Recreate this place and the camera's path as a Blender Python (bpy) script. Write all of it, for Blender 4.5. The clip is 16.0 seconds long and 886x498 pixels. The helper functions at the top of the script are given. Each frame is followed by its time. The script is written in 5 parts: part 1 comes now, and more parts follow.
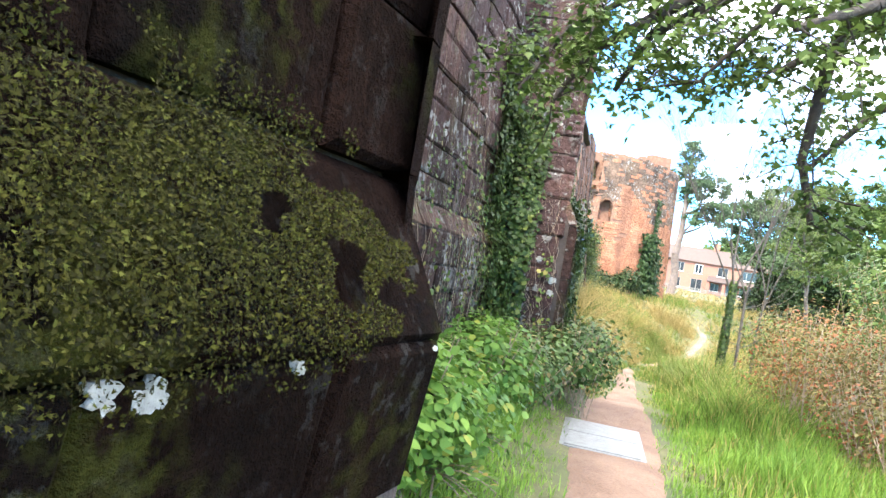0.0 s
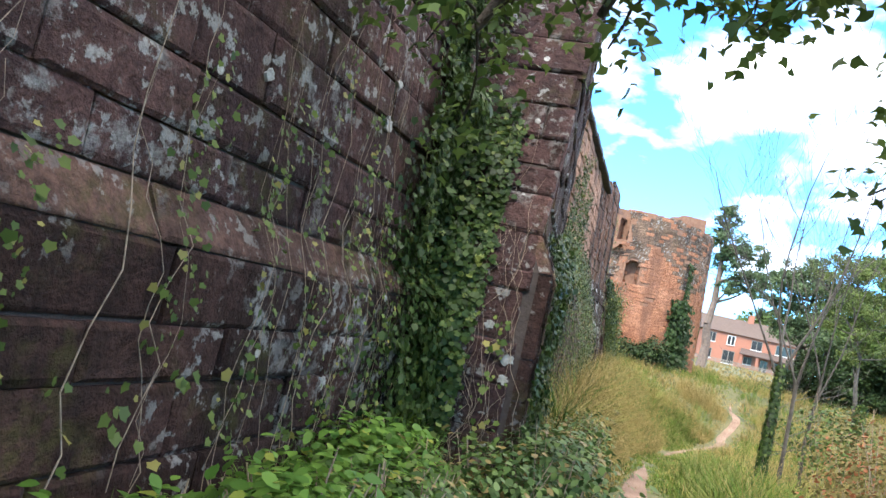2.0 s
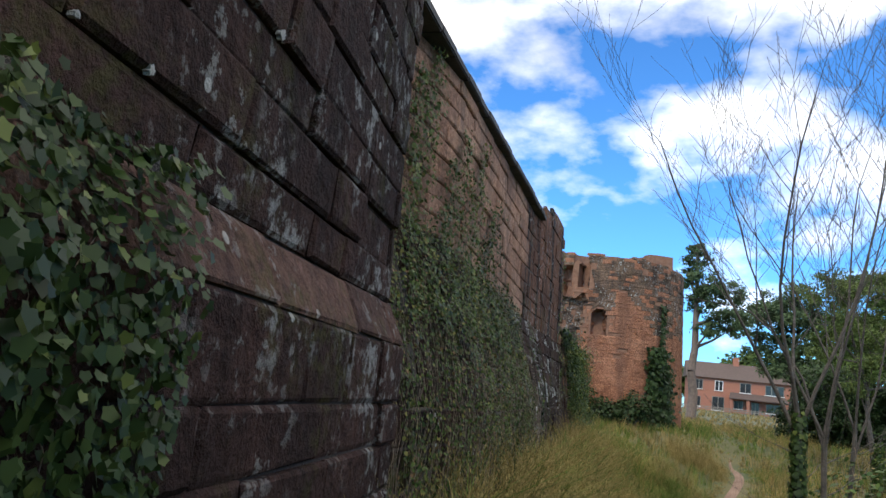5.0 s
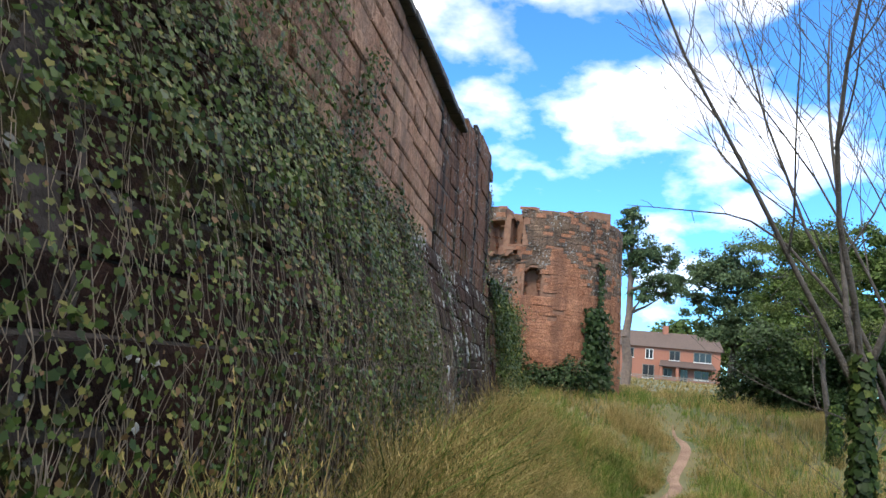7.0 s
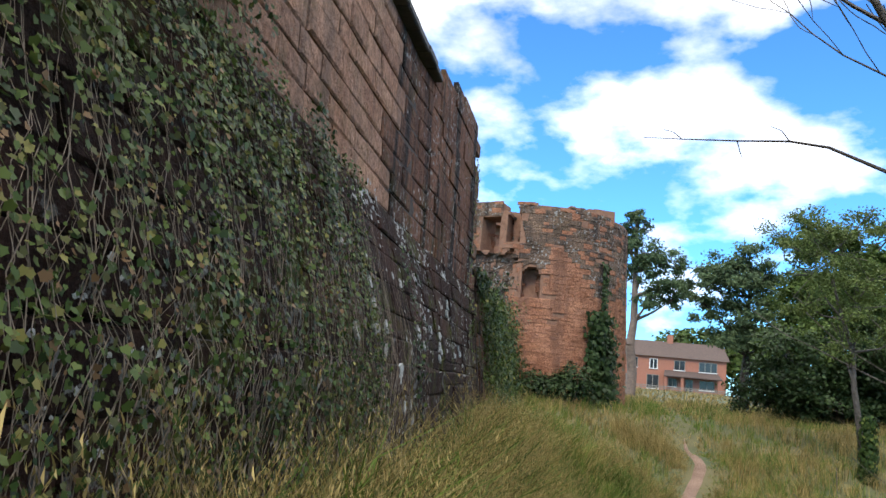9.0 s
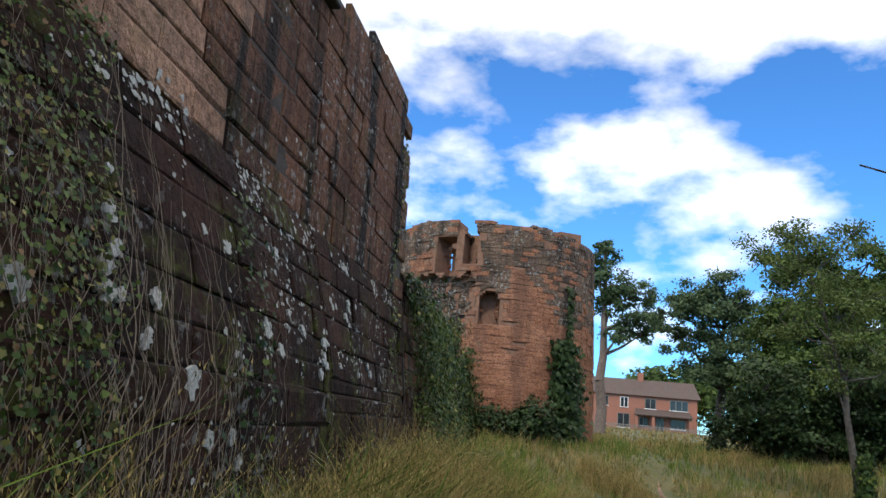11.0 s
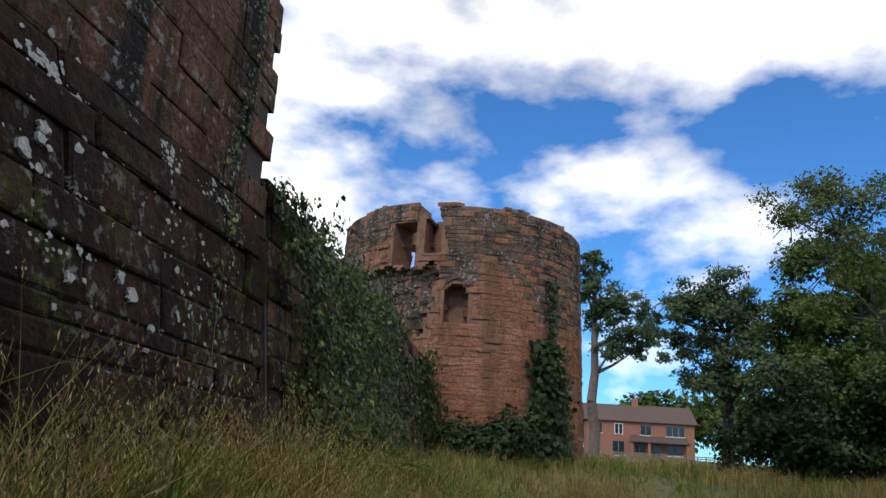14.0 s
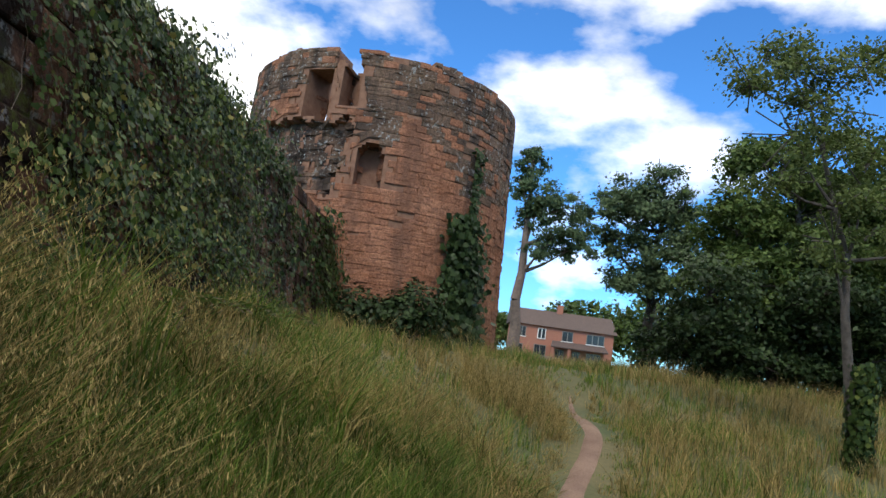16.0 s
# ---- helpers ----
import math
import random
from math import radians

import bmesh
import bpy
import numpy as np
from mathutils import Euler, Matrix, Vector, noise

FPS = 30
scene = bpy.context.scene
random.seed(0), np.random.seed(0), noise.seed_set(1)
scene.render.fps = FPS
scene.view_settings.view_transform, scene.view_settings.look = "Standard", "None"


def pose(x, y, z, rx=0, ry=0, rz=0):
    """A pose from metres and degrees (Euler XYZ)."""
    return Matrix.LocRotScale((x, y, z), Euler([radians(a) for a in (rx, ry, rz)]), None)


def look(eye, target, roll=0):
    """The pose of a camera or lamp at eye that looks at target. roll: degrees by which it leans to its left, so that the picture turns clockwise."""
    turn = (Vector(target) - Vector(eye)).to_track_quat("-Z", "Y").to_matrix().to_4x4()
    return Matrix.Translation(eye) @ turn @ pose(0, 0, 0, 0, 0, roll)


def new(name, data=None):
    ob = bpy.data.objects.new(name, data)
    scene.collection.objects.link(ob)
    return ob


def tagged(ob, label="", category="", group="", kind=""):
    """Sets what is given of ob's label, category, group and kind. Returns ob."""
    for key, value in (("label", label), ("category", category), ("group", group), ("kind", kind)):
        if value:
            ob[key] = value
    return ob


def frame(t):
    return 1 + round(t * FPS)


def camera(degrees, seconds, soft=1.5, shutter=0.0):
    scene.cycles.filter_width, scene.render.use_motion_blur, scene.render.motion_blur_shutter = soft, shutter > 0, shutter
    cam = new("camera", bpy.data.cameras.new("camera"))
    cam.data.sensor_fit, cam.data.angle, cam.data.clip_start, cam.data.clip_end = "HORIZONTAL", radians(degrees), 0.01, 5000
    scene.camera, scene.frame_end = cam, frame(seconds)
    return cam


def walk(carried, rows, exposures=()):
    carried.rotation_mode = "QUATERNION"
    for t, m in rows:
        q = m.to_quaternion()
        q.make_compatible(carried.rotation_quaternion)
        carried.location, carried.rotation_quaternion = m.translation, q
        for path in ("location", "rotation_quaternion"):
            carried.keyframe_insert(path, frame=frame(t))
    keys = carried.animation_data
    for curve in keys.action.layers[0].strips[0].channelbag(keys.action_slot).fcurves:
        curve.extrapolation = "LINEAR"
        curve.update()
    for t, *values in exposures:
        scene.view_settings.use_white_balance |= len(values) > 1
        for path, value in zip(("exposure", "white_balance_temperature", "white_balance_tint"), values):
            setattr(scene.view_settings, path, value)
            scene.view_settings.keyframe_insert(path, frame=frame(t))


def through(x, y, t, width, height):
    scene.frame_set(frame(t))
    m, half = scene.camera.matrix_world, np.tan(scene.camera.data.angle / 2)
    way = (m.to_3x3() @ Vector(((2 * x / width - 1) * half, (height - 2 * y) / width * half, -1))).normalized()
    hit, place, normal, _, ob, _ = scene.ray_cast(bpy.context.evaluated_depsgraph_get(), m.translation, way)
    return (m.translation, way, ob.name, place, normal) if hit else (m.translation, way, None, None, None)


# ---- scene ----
cam = camera(62.0, 16.0)
walk(cam, [
    (0.0, look((-2.163, 1.288, 1.419), (-3.013, 5.196, 1.45), 9.83)),
    (0.5, look((-2.082, 2.055, 1.507), (-2.961, 5.953, 1.702), 11.09)),
    (1.0, look((-2.093, 2.91, 1.56), (-3.135, 6.765, 1.805), 14.4)),
    (1.5, look((-2.026, 3.569, 1.58), (-3.207, 7.38, 1.863), 14.88)),
    (2.0, look((-1.917, 4.147, 1.606), (-2.975, 7.994, 1.896), 13.11)),
    (2.5, look((-1.734, 4.778, 1.704), (-2.714, 8.641, 2.046), 11.28)),
    (3.0, look((-1.666, 5.488, 1.826), (-2.735, 9.318, 2.263), 11.02)),
    (3.5, look((-1.624, 6.107, 1.849), (-2.742, 9.903, 2.43), 10.85)),
    (4.0, look((-1.506, 6.737, 1.813), (-2.626, 10.51, 2.527), 9.53)),
    (4.5, look((-1.477, 7.381, 1.754), (-2.554, 11.159, 2.506), 7.43)),
    (5.0, look((-1.448, 8.096, 1.737), (-2.425, 11.906, 2.461), 6.39)),
    (5.2, look((-1.42, 8.311, 1.732), (-2.344, 12.139, 2.437), 6.32)),
    (7.3, look((-1.562, 11.907, 1.55), (-2.122, 15.819, 2.168), 6.0)),
    (8.0, look((-1.581, 12.635, 1.54), (-2.123, 16.553, 2.137), 9.92)),
    (8.2, look((-1.571, 12.847, 1.534), (-2.136, 16.752, 2.185), 8.59)),
    (10.3, look((-1.197, 15.165, 1.479), (-1.85, 19.05, 2.176), 4.08)),
    (10.5, look((-1.183, 15.457, 1.489), (-1.796, 19.336, 2.246), 4.39)),
    (11.0, look((-1.079, 16.163, 1.432), (-1.581, 20.029, 2.328), 5.11)),
    (11.5, look((-1.084, 16.869, 1.396), (-1.582, 20.724, 2.339), 5.07)),
    (12.0, look((-0.95, 17.529, 1.296), (-1.395, 21.388, 2.249), 4.07)),
    (12.5, look((-0.871, 18.241, 1.247), (-1.266, 22.106, 2.2), 4.03)),
    (13.0, look((-0.758, 18.845, 1.142), (-1.116, 22.714, 2.091), 4.19)),
    (13.5, look((-0.626, 19.361, 1.046), (-1.01, 23.219, 2.029), 3.9)),
    (14.0, look((-0.584, 20.228, 1.084), (-1.039, 24.054, 2.155), 3.76)),
    (14.5, look((-0.504, 20.853, 1.024), (-1.073, 24.674, 2.06), 3.98)),
    (15.0, look((-0.366, 21.564, 0.906), (-0.751, 25.474, 1.657), 3.25)),
    (15.5, look((-0.196, 22.098, 0.799), (-0.395, 26.026, 1.528), 4.12)),
    (16.0, look((0.011, 22.552, 0.701), (-0.086, 26.508, 1.28), 7.84)),
], [(0, 2.6), (0.5, 2.4), (1.0, 2.2), (1.5, 2.0), (2.0, 1.75), (2.5, 1.15), (3.0, 0.85), (3.5, 0.6), (4.0, 0.35), (5.2, 0.25), (7.3, 0.75), (8.2, 0.65), (10.3, 0.4), (11, 0.15), (12, -0.2), (14.5, -0.3), (15.2, -0.1), (16, 0.1)])
CLOUD_SHIFT = (0.3, 0.1, 0.0)
SUN = 1.6

# ---- light of the day ----
world = bpy.data.worlds.new("world")
scene.world = world
world.use_nodes = True
wn, wl = world.node_tree.nodes, world.node_tree.links
sky = wn.new("ShaderNodeTexSky")
sky.sky_type, sky.sun_disc = "NISHITA", False
sky.sun_elevation, sky.sun_rotation = radians(47), radians(190)
sky.air_density, sky.dust_density, sky.ozone_density = 1.0, 0.3, 3.0
coord = wn.new("ShaderNodeTexCoord")
stretch = wn.new("ShaderNodeMapping")
stretch.inputs["Scale"].default_value = (1.0, 1.0, 1.9)
stretch.inputs["Location"].default_value = CLOUD_SHIFT
wl.new(coord.outputs["Generated"], stretch.inputs["Vector"])
puffs = wn.new("ShaderNodeTexNoise")
puffs.inputs["Scale"].default_value, puffs.inputs["Detail"].default_value, puffs.inputs["Roughness"].default_value = 3.3, 10, 0.54
wl.new(stretch.outputs[0], puffs.inputs["Vector"])
edge = wn.new("ShaderNodeValToRGB")
edge.color_ramp.elements[0].position, edge.color_ramp.elements[1].position = 0.445, 0.60
heading = wn.new("ShaderNodeSeparateXYZ")
wl.new(coord.outputs["Generated"], heading.inputs[0])
clearing = wn.new("ShaderNodeMapRange")
clearing.inputs["From Min"].default_value, clearing.inputs["From Max"].default_value = 0.0, 0.75
clearing.inputs["To Min"].default_value, clearing.inputs["To Max"].default_value = -0.20, 0.22
wl.new(heading.outputs["Z"], clearing.inputs["Value"])
eastward = wn.new("ShaderNodeMath")
eastward.operation = "MULTIPLY_ADD"
wl.new(heading.outputs["X"], eastward.inputs[0])
eastward.inputs[1].default_value = -0.05
wl.new(clearing.outputs["Result"], eastward.inputs[2])
cover_amount = wn.new("ShaderNodeMath")
cover_amount.operation = "ADD"
wl.new(puffs.outputs["Fac"], cover_amount.inputs[0])
wl.new(eastward.outputs[0], cover_amount.inputs[1])
wl.new(cover_amount.outputs[0], edge.inputs[0])
shade = wn.new("ShaderNodeTexNoise")
shade.inputs["Scale"].default_value, shade.inputs["Detail"].default_value = 3.4, 5
wl.new(stretch.outputs[0], shade.inputs["Vector"])
tone = wn.new("ShaderNodeValToRGB")
tone.color_ramp.elements[0].position, tone.color_ramp.elements[0].color = 0.36, (6.6, 6.7, 7.0, 1)
tone.color_ramp.elements[1].position, tone.color_ramp.elements[1].color = 0.58, (13.0, 12.8, 12.6, 1)
wl.new(shade.outputs["Fac"], tone.inputs[0])
deep = wn.new("ShaderNodeMix")
deep.data_type, deep.blend_type = "RGBA", "MULTIPLY"
deep.inputs[0].default_value = 1.0
deep.inputs[7].default_value = (0.44, 0.92, 1.38, 1)
wl.new(sky.outputs[0], deep.inputs[6])
cloudy = wn.new("ShaderNodeMix")
cloudy.data_type = "RGBA"
wl.new(edge.outputs[0], cloudy.inputs[0])
wl.new(deep.outputs[2], cloudy.inputs[6])
wl.new(tone.outputs[0], cloudy.inputs[7])
wl.new(cloudy.outputs[2], wn["Background"].inputs[0])
wn["Background"].inputs[1].default_value = 0.15

sun_data = bpy.data.lights.new("sun", "SUN")
sun_data.energy, sun_data.angle, sun_data.color = SUN, radians(10), (1.0, 0.95, 0.86)
sun = new("sun", sun_data)
sun.matrix_world = look((0, 0, 30), (0.13, 0.72, 30 - 0.78))


# ---- materials ----
def setup(name):
    m = bpy.data.materials.new(name)
    m.use_nodes = True
    n, l = m.node_tree.nodes, m.node_tree.links
    return m, n, l, n["Principled BSDF"]


def noise_at(n, l, vec, scale, detail=4, rough=0.55):
    x = n.new("ShaderNodeTexNoise")
    x.inputs["Scale"].default_value, x.inputs["Detail"].default_value, x.inputs["Roughness"].default_value = scale, detail, rough
    if vec is not None:
        l.new(vec, x.inputs["Vector"])
    return x.outputs["Fac"]


def ramp(n, l, fac, lo, hi, c0=(0, 0, 0), c1=(1, 1, 1)):
    r = n.new("ShaderNodeValToRGB")
    e = r.color_ramp.elements
    e[0].position, e[1].position = lo, hi
    e[0].color, e[1].color = (*c0, 1), (*c1, 1)
    l.new(fac, r.inputs[0])
    return r.outputs[0]


def blend(n, l, fac, a, b, mode="MIX"):
    x = n.new("ShaderNodeMix")
    x.data_type, x.blend_type = "RGBA", mode
    for k, v in ((0, fac), (6, a), (7, b)):
        if isinstance(v, (int, float)):
            x.inputs[k].default_value = v
        elif isinstance(v, tuple):
            x.inputs[k].default_value = (*v, 1)
        else:
            l.new(v, x.inputs[k])
    return x.outputs[2]


def times(n, l, a, b):
    x = n.new("ShaderNodeMath")
    x.operation = "MULTIPLY"
    for k, v in ((0, a), (1, b)):
        if isinstance(v, (int, float)):
            x.inputs[k].default_value = v
        else:
            l.new(v, x.inputs[k])
    return x.outputs[0]


def stone_material(name, c1, c2, stain, lichen=0.5, moss=0.0, streak=0.5, vary=0.5, pocks=0.3, zone_lo=0.40, spec=0.12, bloom=0.0):
    """Weathered sandstone: two tones, per-stone variation, dark run-off streaks, crustose lichen, moss, tooling and pits."""
    m, n, l, p = setup(name)
    pos = n.new("ShaderNodeTexCoord").outputs["Object"]
    own = n.new("ShaderNodeObjectInfo").outputs["Random"]
    isl = n.new("ShaderNodeNewGeometry").outputs["Random Per Island"]
    col = blend(n, l, ramp(n, l, noise_at(n, l, pos, 1.3, 5), 0.35, 0.65), c1, c2)
    each = n.new("ShaderNodeMath")
    each.operation = "ADD"
    l.new(own, each.inputs[0])
    l.new(isl, each.inputs[1])
    wrap = n.new("ShaderNodeMath")
    wrap.operation = "FRACT"
    l.new(each.outputs[0], wrap.inputs[0])
    col = blend(n, l, vary, col, ramp(n, l, wrap.outputs[0], 0.0, 1.0, (0.5, 0.46, 0.48), (1.45, 1.38, 1.28)), "MULTIPLY")
    grain = noise_at(n, l, pos, 75, 4, 0.75)
    col = blend(n, l, 0.75, col, ramp(n, l, grain, 0.3, 0.7, (0.62, 0.62, 0.62), (1.3, 1.3, 1.3)), "MULTIPLY")
    col = blend(n, l, 0.85, col, ramp(n, l, noise_at(n, l, pos, 16, 8, 0.75), 0.36, 0.64, (0.5, 0.48, 0.48), (1.5, 1.45, 1.4)), "MULTIPLY")
    run = n.new("ShaderNodeMapping")
    run.inputs["Scale"].default_value = (2.6, 2.6, 0.28)
    l.new(pos, run.inputs["Vector"])
    col = blend(n, l, times(n, l, ramp(n, l, noise_at(n, l, run.outputs[0], 1.0, 5, 0.6), 0.46, 0.62), streak), col, stain)
    if moss:
        where = times(n, l, ramp(n, l, noise_at(n, l, pos, 1.7, 3), 0.52, 0.62), ramp(n, l, noise_at(n, l, pos, 14, 4), 0.42, 0.6))
        col = blend(n, l, times(n, l, where, moss), col, (0.055, 0.062, 0.012))
    if lichen:
        zone = ramp(n, l, noise_at(n, l, pos, 0.9, 2), zone_lo, zone_lo + 0.15)
        crust = ramp(n, l, noise_at(n, l, pos, 11, 8, 0.68), 0.56, 0.60)
        dots = n.new("ShaderNodeTexVoronoi")
        dots.inputs["Scale"].default_value = 5.0
        l.new(pos, dots.inputs["Vector"])
        spot = ramp(n, l, dots.outputs["Distance"], 0.10, 0.12, (1, 1, 1), (0, 0, 0))
        col = blend(n, l, times(n, l, times(n, l, zone, crust), lichen), col, (0.32, 0.33, 0.32))
        if bloom:
            film = times(n, l, ramp(n, l, noise_at(n, l, pos, 1.15, 2), 0.50, 0.60), ramp(n, l, noise_at(n, l, pos, 6.5, 9, 0.72), 0.53, 0.60))
            col = blend(n, l, times(n, l, film, bloom), col, (0.27, 0.275, 0.27))
        col = blend(n, l, times(n, l, times(n, l, spot, ramp(n, l, noise_at(n, l, pos, 2.1, 1), 0.55, 0.6)), lichen), col, (0.55, 0.56, 0.53))
    l.new(col, p.inputs["Base Color"])
    p.inputs["Roughness"].default_value = 0.88
    p.inputs["Specular IOR Level"].default_value = spec
    rough = n.new("ShaderNodeMath")
    rough.operation = "MULTIPLY_ADD"
    l.new(noise_at(n, l, pos, 9, 6, 0.65), rough.inputs[0])
    rough.inputs[1].default_value = 2.2
    l.new(times(n, l, grain, pocks), rough.inputs[2])
    b = n.new("ShaderNodeBump")
    b.inputs["Strength"].default_value, b.inputs["Distance"].default_value = 0.9, 0.03
    l.new(rough.outputs[0], b.inputs["Height"])
    l.new(b.outputs[0], p.inputs["Normal"])
    return m


def leaf_material(name, dark, light, odd=None, share=0.12, gloss=0.45, through=0.25):
    """Leaves: each one its own tone, a few turned, and some light passing through."""
    m, n, l, p = setup(name)
    isl = n.new("ShaderNodeNewGeometry").outputs["Random Per Island"]
    col = ramp(n, l, isl, 0.0, 1.0, dark, light)
    if odd:
        col = blend(n, l, ramp(n, l, isl, 1 - share, 1 - share + 0.01), col, odd)
    pos = n.new("ShaderNodeTexCoord").outputs["Object"]
    col = blend(n, l, 0.6, col, ramp(n, l, noise_at(n, l, pos, 1.1, 3), 0.3, 0.7, (0.55, 0.6, 0.6), (1.3, 1.25, 1.1)), "MULTIPLY")
    l.new(col, p.inputs["Base Color"])
    p.inputs["Roughness"].default_value = gloss
    p.inputs["Specular IOR Level"].default_value = 0.16
    t = n.new("ShaderNodeBsdfTranslucent")
    l.new(col, t.inputs[0])
    mix = n.new("ShaderNodeMixShader")
    mix.inputs[0].default_value = through
    l.new(p.outputs[0], mix.inputs[1])
    l.new(t.outputs[0], mix.inputs[2])
    l.new(mix.outputs[0], n["Material Output"].inputs[0])
    return m


def plain_material(name, a, b, scale=8.0, rough=0.7, bump=0.2, metal=0.0):
    m, n, l, p = setup(name)
    pos = n.new("ShaderNodeTexCoord").outputs["Object"]
    f = noise_at(n, l, pos, scale, 6, 0.6)
    l.new(ramp(n, l, f, 0.3, 0.7, a, b), p.inputs["Base Color"])
    p.inputs["Roughness"].default_value, p.inputs["Metallic"].default_value = rough, metal
    k = n.new("ShaderNodeBump")
    k.inputs["Strength"].default_value, k.inputs["Distance"].default_value = bump, 0.02
    l.new(noise_at(n, l, pos, scale * 5, 4), k.inputs["Height"])
    l.new(k.outputs[0], p.inputs["Normal"])
    return m


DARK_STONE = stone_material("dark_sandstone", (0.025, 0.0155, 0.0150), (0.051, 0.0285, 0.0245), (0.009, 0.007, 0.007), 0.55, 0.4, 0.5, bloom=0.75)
PURPLE_STONE = stone_material("purple_sandstone", (0.044, 0.027, 0.029), (0.080, 0.046, 0.043), (0.019, 0.014, 0.015), 0.6, 0.3, 0.5, bloom=0.5)
PLINTH_STONE = stone_material("lichened_plinth_stone", (0.022, 0.0125, 0.0105), (0.047, 0.024, 0.018), (0.008, 0.006, 0.006), 0.45, 0.9, 0.5, 0.5, 0.3, 0.45)
RED_STONE = stone_material("red_sandstone", (0.27, 0.150, 0.105), (0.40, 0.255, 0.185), (0.12, 0.092, 0.078), 0.0, 0.25, 0.5, 0.4)
STAINED_STONE = stone_material("stained_red_sandstone", (0.112, 0.056, 0.038), (0.175, 0.092, 0.062), (0.022, 0.018, 0.017), 0.6, 0.3, 1.0, 0.3)
TOWER_STONE = stone_material("orange_sandstone", (0.265, 0.124, 0.074), (0.35, 0.178, 0.112), (0.145, 0.076, 0.052), 0.0, 0.0, 0.7, 0.22, 0.9)
TOWER_GREY = stone_material("greyed_sandstone", (0.105, 0.074, 0.058), (0.195, 0.138, 0.10), (0.036, 0.031, 0.029), 0.9, 0.15, 0.85, 0.35, 0.9)
BAND_STONE = stone_material("string_course_stone", (0.068, 0.042, 0.037), (0.115, 0.070, 0.058), (0.032, 0.022, 0.021), 0.5, 0.4, 0.4)
# Near-black because the trees' shade over this pier is put into the colour.
NEAR_SHADED_STONE = stone_material("near_shaded_sandstone", (0.0060, 0.0038, 0.0034), (0.0135, 0.0074, 0.0060), (0.0028, 0.0033, 0.0032), 0.06, 0.5, 0.6, 0.4, 1.4, 0.40, 0.02)
MORTAR = plain_material("old_mortar", (0.025, 0.02, 0.018), (0.06, 0.045, 0.04), 9, 0.95, 0.5)
TOWER_CORE = plain_material("tower_rubble_core", (0.16, 0.08, 0.05), (0.25, 0.14, 0.09), 6, 0.95, 0.8)
SLATE = plain_material("dark_coping_tile", (0.02, 0.019, 0.02), (0.05, 0.046, 0.045), 7, 0.75, 0.3)
IVY = leaf_material("ivy_leaves", (0.014, 0.032, 0.009), (0.055, 0.088, 0.024), (0.12, 0.15, 0.04), 0.08, 0.4)
BROWN_IVY = leaf_material("browning_ivy_leaves", (0.05, 0.055, 0.016), (0.14, 0.14, 0.045), (0.20, 0.12, 0.06), 0.22, 0.5)
IVY_PALE = leaf_material("young_ivy_leaves", (0.042, 0.075, 0.018), (0.125, 0.165, 0.04), (0.22, 0.20, 0.06), 0.14, 0.45)
STEMS = plain_material("dry_stems", (0.12, 0.088, 0.064), (0.36, 0.28, 0.21), 20, 0.9, 0.2)
BARK = plain_material("grey_bark", (0.035, 0.03, 0.026), (0.10, 0.088, 0.075), 12, 0.9, 0.7)
PINE_BARK = plain_material("pine_bark", (0.095, 0.070, 0.058), (0.19, 0.145, 0.118), 5, 0.9, 0.6)
DARK_BARK = plain_material("dark_bark", (0.02, 0.016, 0.014), (0.055, 0.045, 0.038), 14, 0.9, 0.6)
GRASS = leaf_material("green_grass", (0.026, 0.058, 0.009), (0.20, 0.285, 0.05), (0.34, 0.28, 0.11), 0.2, 0.5, 0.35)
LUSH = leaf_material("lush_grass", (0.10, 0.20, 0.03), (0.24, 0.37, 0.07), None, 0.1, 0.45, 0.35)
HAY = leaf_material("dry_grass", (0.11, 0.08, 0.026), (0.56, 0.43, 0.18), (0.07, 0.075, 0.02), 0.2, 0.6, 0.3)
HERB = leaf_material("nettle_leaves", (0.06, 0.14, 0.025), (0.16, 0.27, 0.05), (0.24, 0.26, 0.05), 0.06, 0.5, 0.35)
SHRUB = leaf_material("shrub_leaves", (0.03, 0.065, 0.018), (0.10, 0.15, 0.04), (0.20, 0.15, 0.06), 0.12, 0.5)
RUSSET = leaf_material("russet_leaves", (0.10, 0.085, 0.03), (0.20, 0.17, 0.07), (0.26, 0.10, 0.05), 0.25, 0.6, 0.3)
FERN = leaf_material("fern_fronds", (0.06, 0.12, 0.03), (0.15, 0.22, 0.05), (0.26, 0.20, 0.06), 0.12, 0.5, 0.3)
TREE_LEAF = leaf_material("oak_leaves", (0.035, 0.066, 0.016), (0.115, 0.165, 0.045), None, 0.1, 0.5, 0.3)
ASH_LEAF = leaf_material("ash_leaves", (0.055, 0.085, 0.025), (0.15, 0.19, 0.06), None, 0.1, 0.5, 0.35)
DARK_LEAF = leaf_material("holly_leaves", (0.014, 0.028, 0.011), (0.042, 0.070, 0.024), None, 0.1, 0.45, 0.15)
NEEDLES = leaf_material("pine_needles", (0.045, 0.078, 0.04), (0.115, 0.165, 0.08), None, 0.1, 0.6, 0.2)
MOSS = leaf_material("moss_tufts", (0.006, 0.006, 0.001), (0.040, 0.038, 0.004), (0.055, 0.058, 0.010), 0.10, 0.9, 0.15)
PALE_LICHEN = plain_material("pale_lichen", (0.20, 0.20, 0.19), (0.50, 0.50, 0.475), 45, 0.95, 0.4)
# Darker copy of the pale lichen: near-wall shade is in the colour.
SHADED_LICHEN = plain_material("shaded_white_lichen", (0.16, 0.165, 0.16), (0.36, 0.365, 0.35), 40, 0.95, 0.4)
